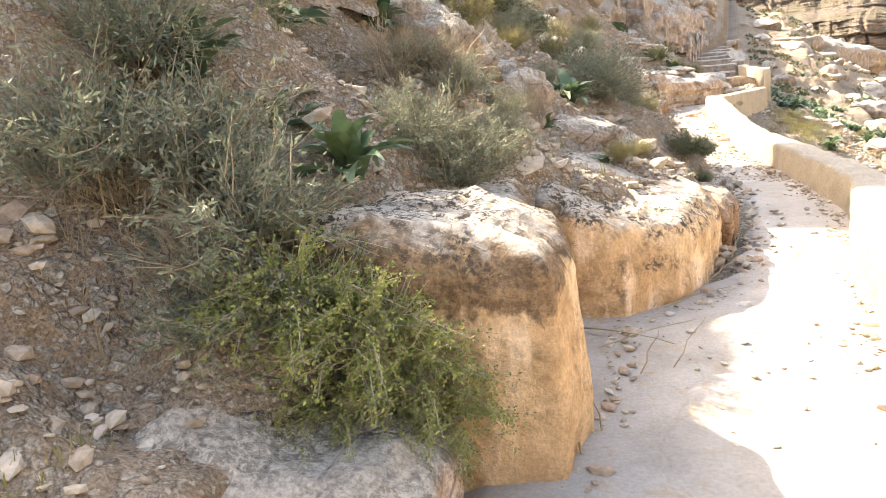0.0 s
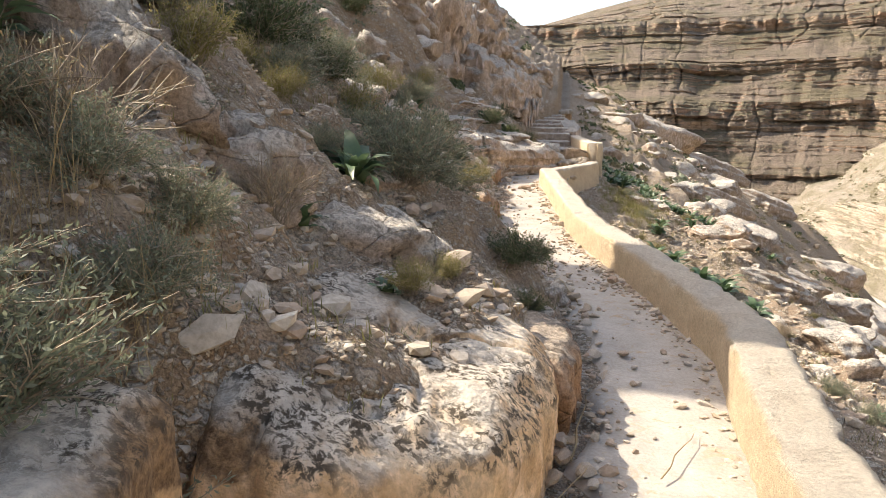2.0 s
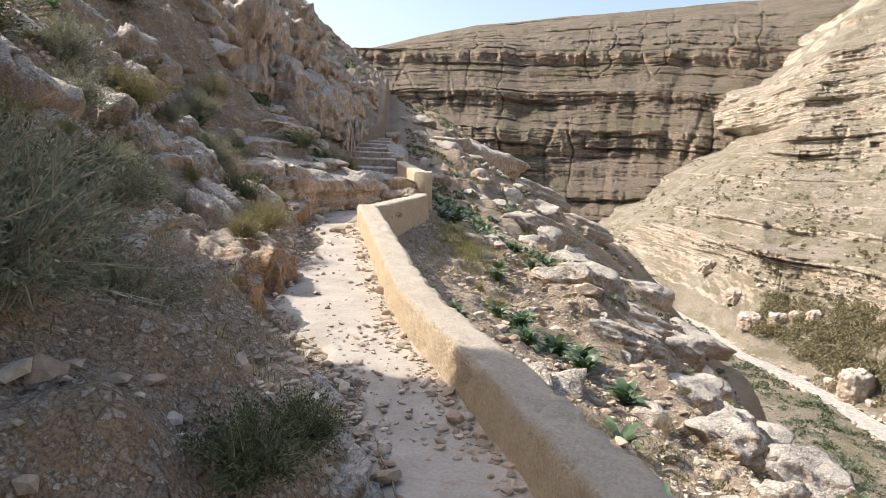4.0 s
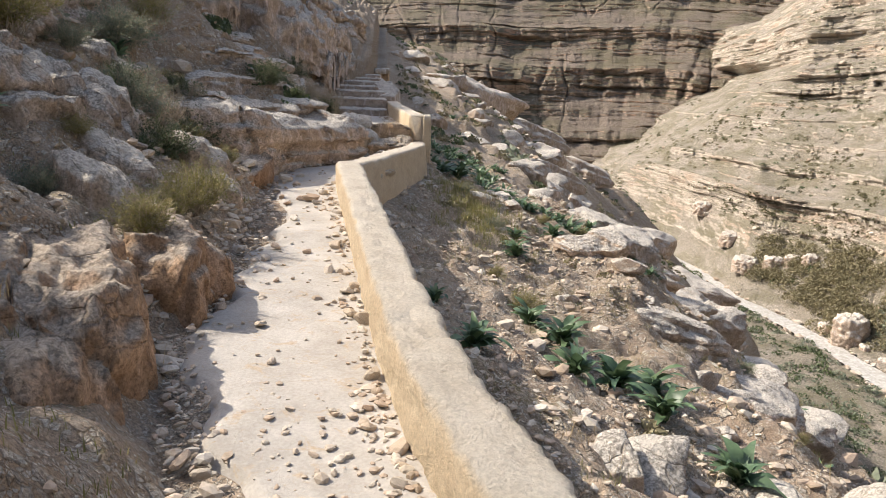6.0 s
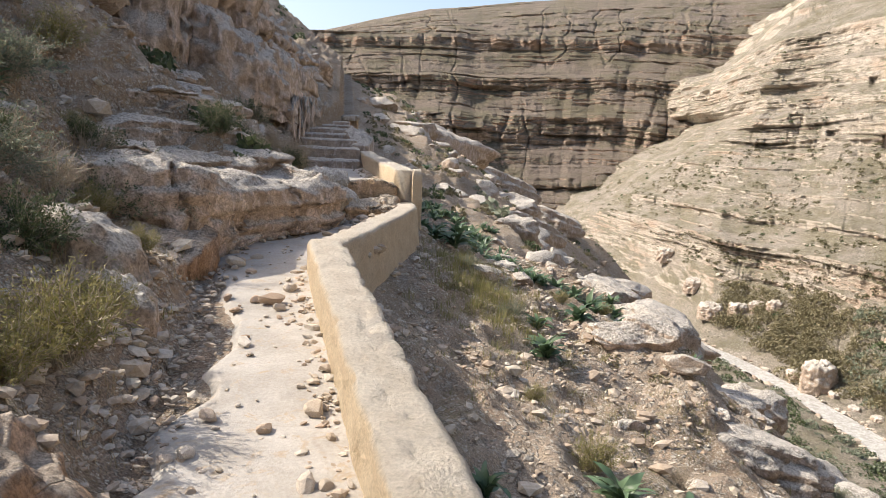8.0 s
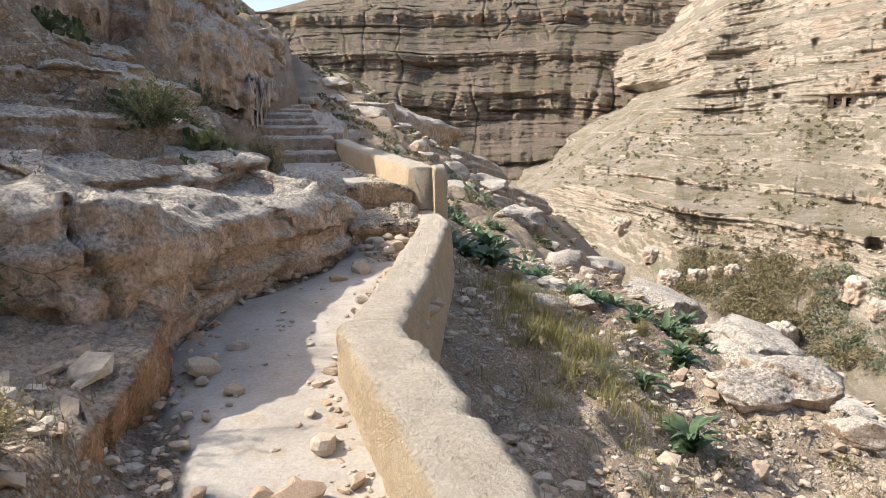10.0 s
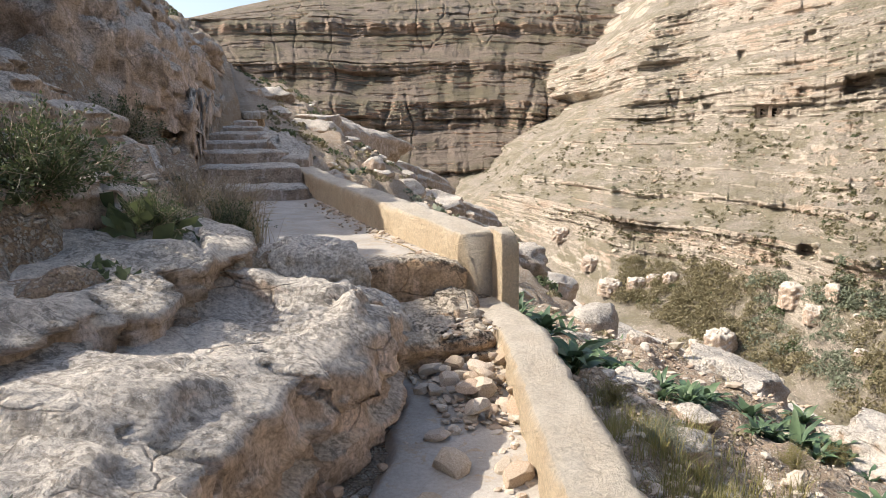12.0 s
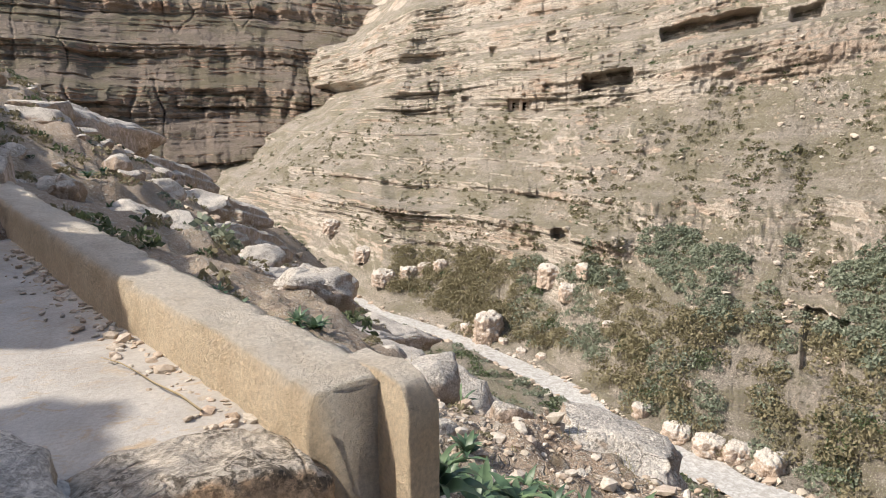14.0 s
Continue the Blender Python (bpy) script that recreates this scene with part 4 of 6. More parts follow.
# hollows in the rock: from and to in degrees, from and to in height, depth
CAVES = [(43.4, 45.3, 4.9, 7.8, 2.2), (46.0, 47.0, 8.6, 11.0, 1.4), (49.2, 53.2, 8.2, 11.4, 4.6), (41.8, 42.6, 18, 21, 2.0), (46.4, 47.4, 20, 22.5, 2.0),
         (55, 62, 15.5, 18.5, 5.0), (47.1, 48.6, -16.6, -14.6, 3.2), (64, 66, 14, 17, 3.0), (37.0, 38.2, 10, 13, 2.4), (39.6, 40.4, 7, 9, 2.0), (66.5, 69.5, -25.5, -19.5, 2.5)]


def right_radius(az, z):
    u = np.radians(az) * 115
    p = np.stack([u, 0 * u, z * 0.8], 1)
    lump = fbm(p, 0.11, 5, 231)
    zq = z + 1.3 * fbm(np.stack([u / 22, 0 * u, 0 * u], 1), 1.0, 3, 239)
    even = np.clip((az - 50.5 + 2.5 * fbm(np.stack([u / 9, 0 * u, z / 9], 1), 1.0, 2, 247)) / 4.5, 0, 1)
    back = np.interp(zq, *BANDED) * (1 - even) + np.interp(zq, *SLIP) * even
    k = bank_cliff(zq) * (1 - even) + slip_cliff(zq) * even
    k = k * np.clip(0.75 + 0.9 * fbm(np.stack([u / 14, 0 * u, z / 30], 1), 1.0, 3, 245), 0.15, 1.4)
    turn = ridge_az(z) + 1.1 * lump
    r = bank_foot(az) + back * (1 + 0.08 * fbm(p, 0.04, 3, 237)) + 1.5 * lump + np.clip(turn - az, 0, 40) ** 1.4 * 6.0
    gully = ridged(np.stack([u / 17 + z / 40, 0 * u, z / 45], 1), 1.0, 3, 249)
    r = r + 1.3 * gully * (1 - even) + 1.5 * even * fbm(np.stack([u / 8 - z / 14, 0 * u, z / 30], 1), 1.0, 3, 253)
    r = r - k * (1.0 * beds(u, zq, 2.6, 261, 0.4, 11) + 0.75 * beds(u, zq, 1.05, 263, 0.6, 5) + 0.4 * beds(u, zq, 0.45, 265, 0.8, 2.6))
    r = r - (1.9 * np.maximum(beds(u, zq, 2.1, 267, 0.8, 8) - 0.42, 0) + 1.1 * np.maximum(beds(u, zq, 0.9, 269, 0.8, 4) - 0.5, 0)) * (1 - 0.7 * even)
    cleft = np.abs(value_noise(np.stack([u / 4.5, 0 * u, z / 25], 1), 271))
    r = r + 0.3 * k * np.clip(1 - cleft / 0.07, 0, 1) - 0.22 * ridged(p, 0.7, 3, 241) - 0.1 * fbm(p, 2.1, 2, 243)
    wa, wz = az + 0.2 * fbm(p, 0.5, 3, 281), z + 0.3 * fbm(p, 0.5, 3, 283)
    for a0, a1, z0, z1, deep in CAVES:
        fade = np.clip((wa - a0) / 0.25, 0, 1) * np.clip((a1 - wa) / 0.25, 0, 1) * np.clip((wz - z0) / 0.4, 0, 1) * np.clip((z1 - wz) / 0.3, 0, 1)
        r = r + deep * fade
    return r, z + np.interp(az, [14, 48, 56, 70, 90], [0, 0, 1.5, 5.0, 7.0]) * np.clip((z + 22) / 25, 0, 1)


RIGHT_Z = np.concatenate([np.linspace(-36, -29, 14), np.linspace(-28.8, 34, 350), np.linspace(34.7, 97, 70)])
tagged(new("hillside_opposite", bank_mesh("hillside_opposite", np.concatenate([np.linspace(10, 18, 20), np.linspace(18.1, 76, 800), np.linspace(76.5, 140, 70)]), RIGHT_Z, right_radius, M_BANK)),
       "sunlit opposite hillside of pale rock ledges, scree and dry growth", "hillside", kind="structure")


def behind(az, s):
    r = np.interp(s, [0, 1], [62, 150])
    z = -8 + 60 * s + 5 * fbm(np.stack([az * 0.4, 5 * s, 0 * s], 1), 0.7, 4, 251)
    return r, z


tagged(new("hillside_behind", bank_mesh("hillside_behind", np.linspace(138, 302, 120), np.linspace(0, 1, 40), behind, M_BANK)),
       "rocky hillside that closes the valley behind", "hillside", kind="structure")

# river along the valley floor
STREAM_Z = -33.0
ra = np.linspace(12, 140, 220)
rr = bank_foot(ra) - 4.2 + 0.8 * fbm(np.stack([ra * 0.4, 0 * ra, 0 * ra], 1), 0.7, 3, 257)
wd = 3.5 + 0.9 * fbm(np.stack([ra * 0.5, 0 * ra, 0 * ra], 1), 0.6, 3, 255)
V = [(k * math.sin(radians(a)), CENTRE[1] + k * math.cos(radians(a)), STREAM_Z) for a, r_, w_ in zip(ra, rr, wd) for k in np.linspace(r_ - w_, r_ + w_, 9)]
tagged(new("water", mesh_of("water", V, grid_faces(len(ra), 9), M_WATER)), "pale turbid stream running over rapids", "stream", kind="structure")
K = (rr[:, None] + np.linspace(-34, 9, 60)[None, :]).ravel()
A = np.repeat(ra, 60)
away = np.abs(K - np.repeat(rr, 60))
V = np.stack([K * np.sin(np.radians(A)), CENTRE[1] + K * np.cos(np.radians(A)), STREAM_Z - 0.5 + 0.9 * np.clip((away - 3.0) / 2.0, 0, 1) + 0.02 * np.maximum(away - 4, 0)
              + 0.5 * fbm(np.stack([K * 0.4, A * 0.6, 0 * K], 1), 0.8, 4, 259) * np.clip((away - 1.5) / 2, 0, 1)], 1)
tagged(new("valley_floor", mesh_of("valley_floor", V, grid_faces(len(ra), 60), M_BANK)), "stony valley floor along the stream", "ground", kind="structure")


# bushes and boulders of the valley
def far_clumps(name, spots, mat, label, seed, leaves=110):
    """Bushes seen from afar: uneven mounds of small leaf sprays."""
    g = np.random.default_rng(seed)
    V = []
    for x, y, z, s in spots:
        n = leaves
        d = g.normal(size=(n, 3))
        d[:, 2] = np.abs(d[:, 2]) * 0.9
        d /= np.linalg.norm(d, axis=1)[:, None]
        lobes = g.normal(size=(4, 3))
        bulge = 0.75 + 0.35 * np.max(d @ (lobes / np.linalg.norm(lobes, axis=1)[:, None]).T, axis=1)
        c = np.array([x, y, z - 0.1 * s]) + d * (s * bulge * g.uniform(0.55, 1.0, n) ** 0.5)[:, None] * np.array([1, 1, 0.8])
        a, b = g.normal(size=(n, 3)), g.normal(size=(n, 3))
        a /= np.linalg.norm(a, axis=1)[:, None]
        b = np.cross(a, b)
        b /= np.linalg.norm(b, axis=1)[:, None]
        k = (s * g.uniform(0.09, 0.2, n) * (110 / n) ** 0.6)[:, None]
        V.append(np.stack([c - a * k, c - b * k * 0.55, c + a * k, c + b * k * 0.55], 1).reshape(-1, 3))
    V = np.concatenate(V)
    return tagged(new(name, mesh_of(name, V, np.arange(len(V)).reshape(-1, 4), mat, smooth=False)), label, "bushes", kind="stuff")


def bank_spots(n, a0, a1, z0, z1, s0, s1, seed, patchy=0.0):
    g = np.random.default_rng(seed)
    az, z = g.uniform(a0, a1, n), g.uniform(z0, z1, n)
    k = fbm(np.stack([az * 0.6, 0 * az, z * 0.35], 1), 0.7, 3, seed) > patchy
    az, z = az[k], z[k]
    r, zo = right_radius(az, z)
    a = np.radians(az)
    return list(zip(r * np.sin(a), CENTRE[1] + r * np.cos(a), zo, g.uniform(s0, s1, len(az))))


far_clumps("valley_bushes", bank_spots(560, 38, 78, -32.5, -21, 0.9, 2.3, 1401, -0.25), M_OLIVE, "olive-brown leafless bushes along the stream", 1411, 170)
far_clumps("valley_bushes", bank_spots(150, 34, 43, -31, -23, 1.2, 2.4, 1402, -0.6), M_OLIVE, "thicket of brown leafless bushes beside the stream", 1412, 190)
far_clumps("valley_bushes", bank_spots(420, 44, 80, -32, -20, 0.8, 1.9, 1403, -0.05), M_SAGE, "grey-green bushes on the stream bank", 1413, 150)
far_clumps("valley_bushes", bank_spots(130, 34, 80, -32, -25, 0.8, 1.8, 1405, 0.08), M_GREEN, "green bushes at the water's edge", 1415, 150)
far_clumps("valley_bushes", bank_spots(1500, 50, 78, -22, -13, 0.4, 1.2, 1406, 0.0), M_SAGE, "grey bushes on the slope below the chalk slip", 1416, 70)
far_clumps("valley_bushes", bank_spots(3000, 20, 80, -22, 6, 0.3, 0.75, 1407, 0.0), M_SCRUB, "low dry bushes scattered over the opposite hillside", 1417, 36)
far_clumps("valley_bushes", bank_spots(1800, 22, 80, -22, 32, 0.25, 0.6, 1409, 0.05), M_GREEN, "small dark bushes scattered over the opposite hillside", 1419, 36)


def bank_boulder(az, z, rx, up, seed):
    r, zo = right_radius(np.array([az]), np.array([z]))
    x, y = float(r[0]) * math.sin(radians(az)), CENTRE[1] + float(r[0]) * math.cos(radians(az))
    rnd = random.Random(seed)
    poly = [(x + rx * math.cos(a) * rnd.uniform(0.7, 1.2), y + rx * math.sin(a) * rnd.uniform(0.7, 1.2)) for a in np.arange(0, 2 * math.pi, math.pi / 4)]
    outcrop("boulder", poly, float(zo[0]) - 1.0, float(zo[0]) + up, M_ROCK_GREY, seed, "pale limestone boulder in the valley", round_top=0.4 * rx, rough=0.1 * rx, n=70)


for i, (az, z, rx, up) in enumerate([(42.0, -32.4, 2.4, 3.8), (33.2, -28.5, 2.6, 1.6), (35.2, -27, 1.8, 1.4), (36.6, -26, 1.4, 1.2), (47.0, -23, 2.0, 2.4), (48.6, -24, 1.5, 1.6), (55, -32, 1.2, 0.9), (58, -32.3, 1.6, 1.0),
                                      (31.5, -26, 2.0, 1.8), (50, -20, 1.4, 1.0), (43.3, -32.6, 1.0, 0.8), (44.8, -32.8, 0.9, 0.6), (60.5, -32.4, 1.8, 1.2), (62.5, -32.2, 1.5, 1.0), (38, -25, 1.5, 1.2), (29, -22, 2.2, 1.8),
                                      (52, -26, 1.0, 0.8), (46.5, -32.7, 0.8, 0.6), (65, -32.2, 1.6, 1.1), (40.2, -32.2, 1.4, 1.0)]):
    bank_boulder(az, z, rx, up, 1450 + i)

# two doorways walled into the shallow cave
def doorway(az, z, w, h):
    r, zo = right_radius(np.array([az]), np.array([z + 1.0]))
    a = radians(az)
    k = float(r[0]) - 0.35
    V, F = [], []
    house = new("cave_house")
    tagged(house, "pale masonry front with a dark doorway in a shallow cave", "house", "cave dwellings")
    house.matrix_basis = Matrix.Translation((k * math.sin(a), CENTRE[1] + k * math.cos(a), z)) @ Matrix.Rotation(-a, 4, "Z")
    bm = bmesh.new()
    for x0, x1, z0, z1 in ((-w * 1.3, -w / 2, -0.6, h + 0.9), (w / 2, w * 1.3, -0.6, h + 0.9), (-w / 2, w / 2, h, h + 0.9)):
        bmesh.ops.create_cube(bm, size=1, matrix=Matrix.Translation(((x0 + x1) / 2, 0, (z0 + z1) / 2)) @ Matrix.Diagonal((x1 - x0, 0.6, z1 - z0, 1)))
    bmesh.ops.bevel(bm, geom=bm.edges[:], offset=0.04, segments=1, affect="EDGES")
    me = bpy.data.meshes.new("front_wall")
    bm.to_mesh(me)
    bm.free()
    me.materials.append(M_ROCK_GREY)
    part("front_wall", me, house)
    # flat black panel behind the front, in place of a shaded room
    bm = bmesh.new()
    bmesh.ops.create_cube(bm, size=1, matrix=Matrix.Translation((0, 0.35, h / 2)) @ Matrix.Diagonal((w, 0.1, h, 1)))
    me = bpy.data.meshes.new("door_shade_panel")
    bm.to_mesh(me)
    bm.free()
    me.materials.append(M_DOOR_SHADE)
    part("door_shade_panel", me, house, "black panel painting the shade inside the empty doorway")


doorway(43.95, 5.1, 0.95, 1.9)
doorway(44.75, 5.4, 0.85, 1.6)


def floor_spots(n, k0, k1, s0, s1, seed):
    g = np.random.default_rng(seed)
    a = g.uniform(24, 75, n)
    k = np.interp(a, ra, rr) + g.uniform(k0, k1, n)
    return list(zip(k * np.sin(np.radians(a)), CENTRE[1] + k * np.cos(np.radians(a)), np.full(n, STREAM_Z + 0.2), g.uniform(s0, s1, n)))


far_clumps("valley_bushes", floor_spots(420, -28, -5, 0.6, 1.6, 1421), M_GREEN, "green bushes on the near bank of the stream", 1423)
far_clumps("valley_bushes", floor_spots(520, -30, -5, 0.5, 1.5, 1425), M_SAGE, "grey-green bushes on the near bank of the stream", 1427)
g = np.random.default_rng(1433)
a, k = g.uniform(25, 75, 1500), g.normal(0, 1, 1500)
k = np.interp(a, ra, rr) + np.sign(k) * (3.2 + np.abs(k) * 1.6)
BANK_STONES = np.stack([k * np.sin(np.radians(a)), CENTRE[1] + k * np.cos(np.radians(a)), np.full(1500, STREAM_Z)], 1)
# crags high on the slope that shade parts of the path; the first is unseen, added for its shadow
outcrop("rock_crag", [(-6.9, 10.4), (-6.8, 11.8), (-6.95, 13.3), (-8.4, 13.6), (-9.2, 12.0), (-8.4, 10.3)], 4.0, 9.5, M_ROCK_GREY, 301, "tall limestone crag out of view, added to shade the path", round_top=0.4, rough=0.12, beds=2, n=140)
outcrop("rock_crag", [(-3.3, 26.2), (-3.1, 28.5), (-3.3, 31.5), (-5.2, 32.5), (-6.0, 29.0), (-5.0, 26.0)], 2.5, 6.2, M_ROCK_PINK, 307, "tall brownish limestone crag above the stairs", round_top=0.6, rough=0.2, beds=1, n=150)
outcrop("rock_crag", [(-0.9, 28.2), (-0.75, 31), (-0.6, 34), (-0.2, 36.8), (0.3, 39.2), (-1.2, 41), (-2.6, 36), (-2.2, 29)], 1.0, 3.5, M_ROCK_PINK, 311, "brownish limestone cliff foot beside the stairs", round_top=0.5, rough=0.16, beds=2, n=200, tilt=(-0.6, 0.06), batter=0.02)
# outcrops along the break of the slope below the wall
RIGHT_ROCKS = [(5.4, 21.6, 1.1, 0.8, 0.35), (6.2, 20.9, 0.9, 0.9, 0.2), (4.6, 17.6, 0.8, 1.1, 0.25), (5.5, 16.6, 0.9, 1.0, 0.3), (6.8, 17.6, 0.9, 0.8, 0.25), (4.2, 19.6, 0.6, 0.5, 0.18),
               (5.6, 24.2, 1.2, 0.9, 0.3), (7.0, 26.0, 1.4, 1.1, 0.5), (9.0, 31.5, 1.8, 1.3, 0.8), (8.0, 20.6, 1.1, 0.9, 0.35), (8.4, 23.5, 1.3, 1.0, 0.5), (6.2, 14.6, 1.0, 0.9, 0.3),
               (12.0, 38.0, 2.2, 1.6, 1.2), (16.5, 49.0, 2.6, 2.0, 1.8), (21.0, 74.5, 2.6, 2.4, 2.6), (24.5, 66.0, 2.6, 2.2, 3.0), (4.0, 12.4, 0.7, 0.7, 0.2), (10.2, 27.5, 1.5, 1.2, 0.6),
               (12.5, 57.0, 3.2, 2.4, 2.0), (8.5, 62.0, 3.4, 2.4, 1.6), (15.0, 71.0, 3.0, 2.6, 2.0), (2.2, 20.9, 0.35, 0.3, 0.12), (3.0, 22.7, 0.45, 0.4, 0.1)]
LEFT_ROCKS = [(-2.7, 5.6, 0.9, 0.4, 0.16), (-3.4, 4.9, 0.8, 0.5, 0.2), (-1.9, 6.0, 0.6, 0.35, 0.2), (-3.6, 12.6, 0.8, 0.6, 0.4), (-3.0, 14.2, 0.7, 0.5, 0.3), (-2.6, 15.6, 0.6, 0.5, 0.3),
              (-1.9, 14.4, 0.35, 0.3, 0.2), (-1.75, 13.6, 0.3, 0.25, 0.15), (-4.0, 16.5, 0.9, 0.6, 0.4), (-4.6, 18.6, 1.0, 0.7, 0.5), (-3.4, 17.4, 0.8, 0.5, 0.3), (-1.6, 15.9, 0.35, 0.3, 0.2),
              (-1.25, 15.4, 0.25, 0.2, 0.15), (-5.5, 24.5, 1.6, 1.2, 1.2), (-3.8, 34.0, 1.8, 2.4, 1.7), (-2.8, 38.0, 1.5, 2.2, 0.9), (-5.5, 40.0, 2.5, 2.5, 1.8), (-1.6, 42.5, 1.3, 1.8, 0.4),
              (-2.4, 28.5, 1.1, 1.6, 1.1), (-1.7, 31.5, 0.8, 1.6, 1.0), (-1.4, 34.5, 0.7, 1.4, 0.9)]
for i, (x, y, rx, ry, up) in enumerate(LEFT_ROCKS):
    rnd = random.Random(500 + i)
    z = ground_at(x, y)
    poly = [(x + rx * math.cos(a) * rnd.uniform(0.7, 1.15), y + ry * math.sin(a) * rnd.uniform(0.7, 1.15)) for a in np.arange(0, 2 * math.pi, math.pi / 4)]
    outcrop("rock_outcrop", poly, z - 0.7 * max(rx, 0.5) - 0.3, z + up, M_ROCK_PINK if y > 26 else M_ROCK_GREY, 520 + i, "weathered limestone rock on the hillside" if y < 26 else "reddish limestone cliff rock beside the stairs", round_top=0.22 * min(1.5, rx), rough=0.1 * min(2.0, max(rx, 0.4)), beds=2 if rx > 0.5 else 0, n=130, tilt=(-0.6, 0.0), batter=0.3)


# ---- loose stones ----
ICO = bmesh.new()
bmesh.ops.create_icosphere(ICO, subdivisions=2, radius=1)
ICO_V = np.array([v.co for v in ICO.verts])
ICO_F = np.array([[v.index for v in f.verts] for f in ICO.faces])
ICO.free()
ICO = bmesh.new()
bmesh.ops.create_icosphere(ICO, subdivisions=1, radius=1)
CHIP_V = np.array([v.co for v in ICO.verts])
CHIP_F = np.array([[v.index for v in f.verts] for f in ICO.faces])
ICO.free()


def broken(v, seed, cuts=9):
    """A unit lump cut by planes into a stone."""
    g = np.random.default_rng(seed)
    v = v.copy()
    for _ in range(cuts):
        n = g.normal(size=3)
        n /= np.linalg.norm(n)
        k = v @ n - g.uniform(0.45, 0.8)
        v -= np.maximum(k, 0)[:, None] * n
    return v * np.array([g.uniform(0.85, 1.25), g.uniform(0.65, 1.0), g.uniform(0.4, 0.7)])


STONES = [mesh_of("stone", broken(ICO_V, 600 + i), ICO_F, M_STONE, smooth=False) for i in range(12)]
rng = np.random.default_rng(77)


def stone(parent, x, y, z, size, k):
    ob = new("stone", STONES[k % 12])
    ob.parent = parent
    ob.matrix_basis = pose(x, y, z + 0.25 * size, rng.uniform(-20, 20), rng.uniform(-20, 20), rng.uniform(0, 360)) @ Matrix.Scale(size, 4)
    return ob


pavement = bpy.data.objects["pavement"]
for i in range(290):
    # along the uphill edge, along the foot of the parapet, and a few in the way
    kind = rng.random()
    y = rng.uniform(3.0, 20.9)
    if kind < 0.42:
        x = edge_x(y) + abs(rng.normal(0.0, 0.16)) + 0.06
    elif kind < 0.86:
        x = foot_x(y) - abs(rng.normal(0.0, 0.11)) - 0.03
        if y < 7:
            y = y + 5
            x = foot_x(y) - 0.06
    else:
        x = rng.uniform(edge_x(y) + 0.2, foot_x(y) - 0.15)
    size = float(np.clip(rng.lognormal(-3.35, 0.45), 0.018, 0.095))
    stone(pavement, float(x), float(y), float(path_z(y)) + 0.012, size, i)
rock_step = bpy.data.objects["rock_step"]
for i in range(26):
    x, y = rng.uniform(0.35, 0.95), rng.uniform(20.3, 21.0)
    stone(pavement, x, y, float(path_z(y)) + 0.02 + 0.08 * rng.random(), float(rng.uniform(0.03, 0.1)), i)
for i, (x, y, s) in enumerate([(-0.45, 16.5, 0.1), (-0.38, 16.35, 0.06), (-0.1, 13.8, 0.075), (0.2, 12.7, 0.085), (0.17, 19.9, 0.12), (0.42, 19.7, 0.1), (0.22, 20.2, 0.09), (0.55, 18.7, 0.11),
                                (0.45, 18.55, 0.12), (0.38, 18.3, 0.08), (0.3, 18.9, 0.06), (0.75, 20.3, 0.13), (0.6, 20.6, 0.15), (-0.9, 17.9, 0.12), (-0.75, 18.2, 0.09)]):
    stone(pavement, x, y, float(path_z(y)) + 0.012, s, i + 3)


def stones_stuff(name, pts, sizes, label, seed):
    g = np.random.default_rng(seed)
    forms = [broken(CHIP_V, seed + i, 6) for i in range(20)]
    V, F, o = [], [], 0
    for (x, y, z), s in zip(pts, sizes):
        a = g.uniform(0, 2 * math.pi)
        v = forms[g.integers(20)] * s
        tilt = g.uniform(-0.35, 0.35)
        c, sn = math.cos(a), math.sin(a)
        vz = v[:, 2] + tilt * v[:, 0]
        V.append(np.stack([c * v[:, 0] - sn * v[:, 1] + x, sn * v[:, 0] + c * v[:, 1] + y, vz + z + 0.15 * s], 1))
        F.append(CHIP_F + o)
        o += len(v)
    return tagged(new(name, mesh_of(name, np.concatenate(V), np.concatenate(F), M_RUBBLE, smooth=False)), label, "stones", kind="stuff")


def scatter(n, x0, x1, y0, y1, seed, keep=None):
    g = np.random.default_rng(seed)
    x, y = g.uniform(x0, x1, n), g.uniform(y0, y1, n)
    if keep is not None:
        k = keep(x, y, g)
        x, y = x[k], y[k]
    return x, y, ground_z(x, y)


def off_path(x, y, g):
    d = np.maximum(edge_x(y) - x, x - foot_x(y) - 0.36)
    patch = fbm(np.stack([x, y, 0 * x], 1), 0.8, 3, 91)
    return (d > 0.0) & (g.random(len(x)) < 0.45 + 0.8 * patch)


def chip_sizes(n, seed, mid=-4.1, spread=0.55, top=0.12):
    return np.clip(np.random.default_rng(seed).lognormal(mid, spread, n), 0.006, top)


x, y, z = scatter(46000, -5.5, 0.2, -0.5, 18.5, 801, off_path)
stones_stuff("scree", np.stack([x, y, z], 1), chip_sizes(len(x), 1, -3.95, 0.68), "angular limestone chips scattered over brown soil", 811)
x, y, z = scatter(30000, 0.3, 8.0, 3.0, 27.0, 803, off_path)
stones_stuff("scree", np.stack([x, y, z], 1), chip_sizes(len(x), 2, -3.85, 0.7), "pale limestone chips on the slope below the wall", 813)
x, y, z = scatter(5000, -9.0, -0.5, 15.0, 34.0, 805, off_path)
stones_stuff("scree", np.stack([x, y, z], 1), chip_sizes(len(x), 3, -3.1, 0.55, 0.3), "limestone debris on the upper hillside", 815)
stones_stuff("stream_stones", BANK_STONES, chip_sizes(1500, 8, -1.5, 0.6, 1.0), "pale boulders and cobbles along both sides of the stream", 825)
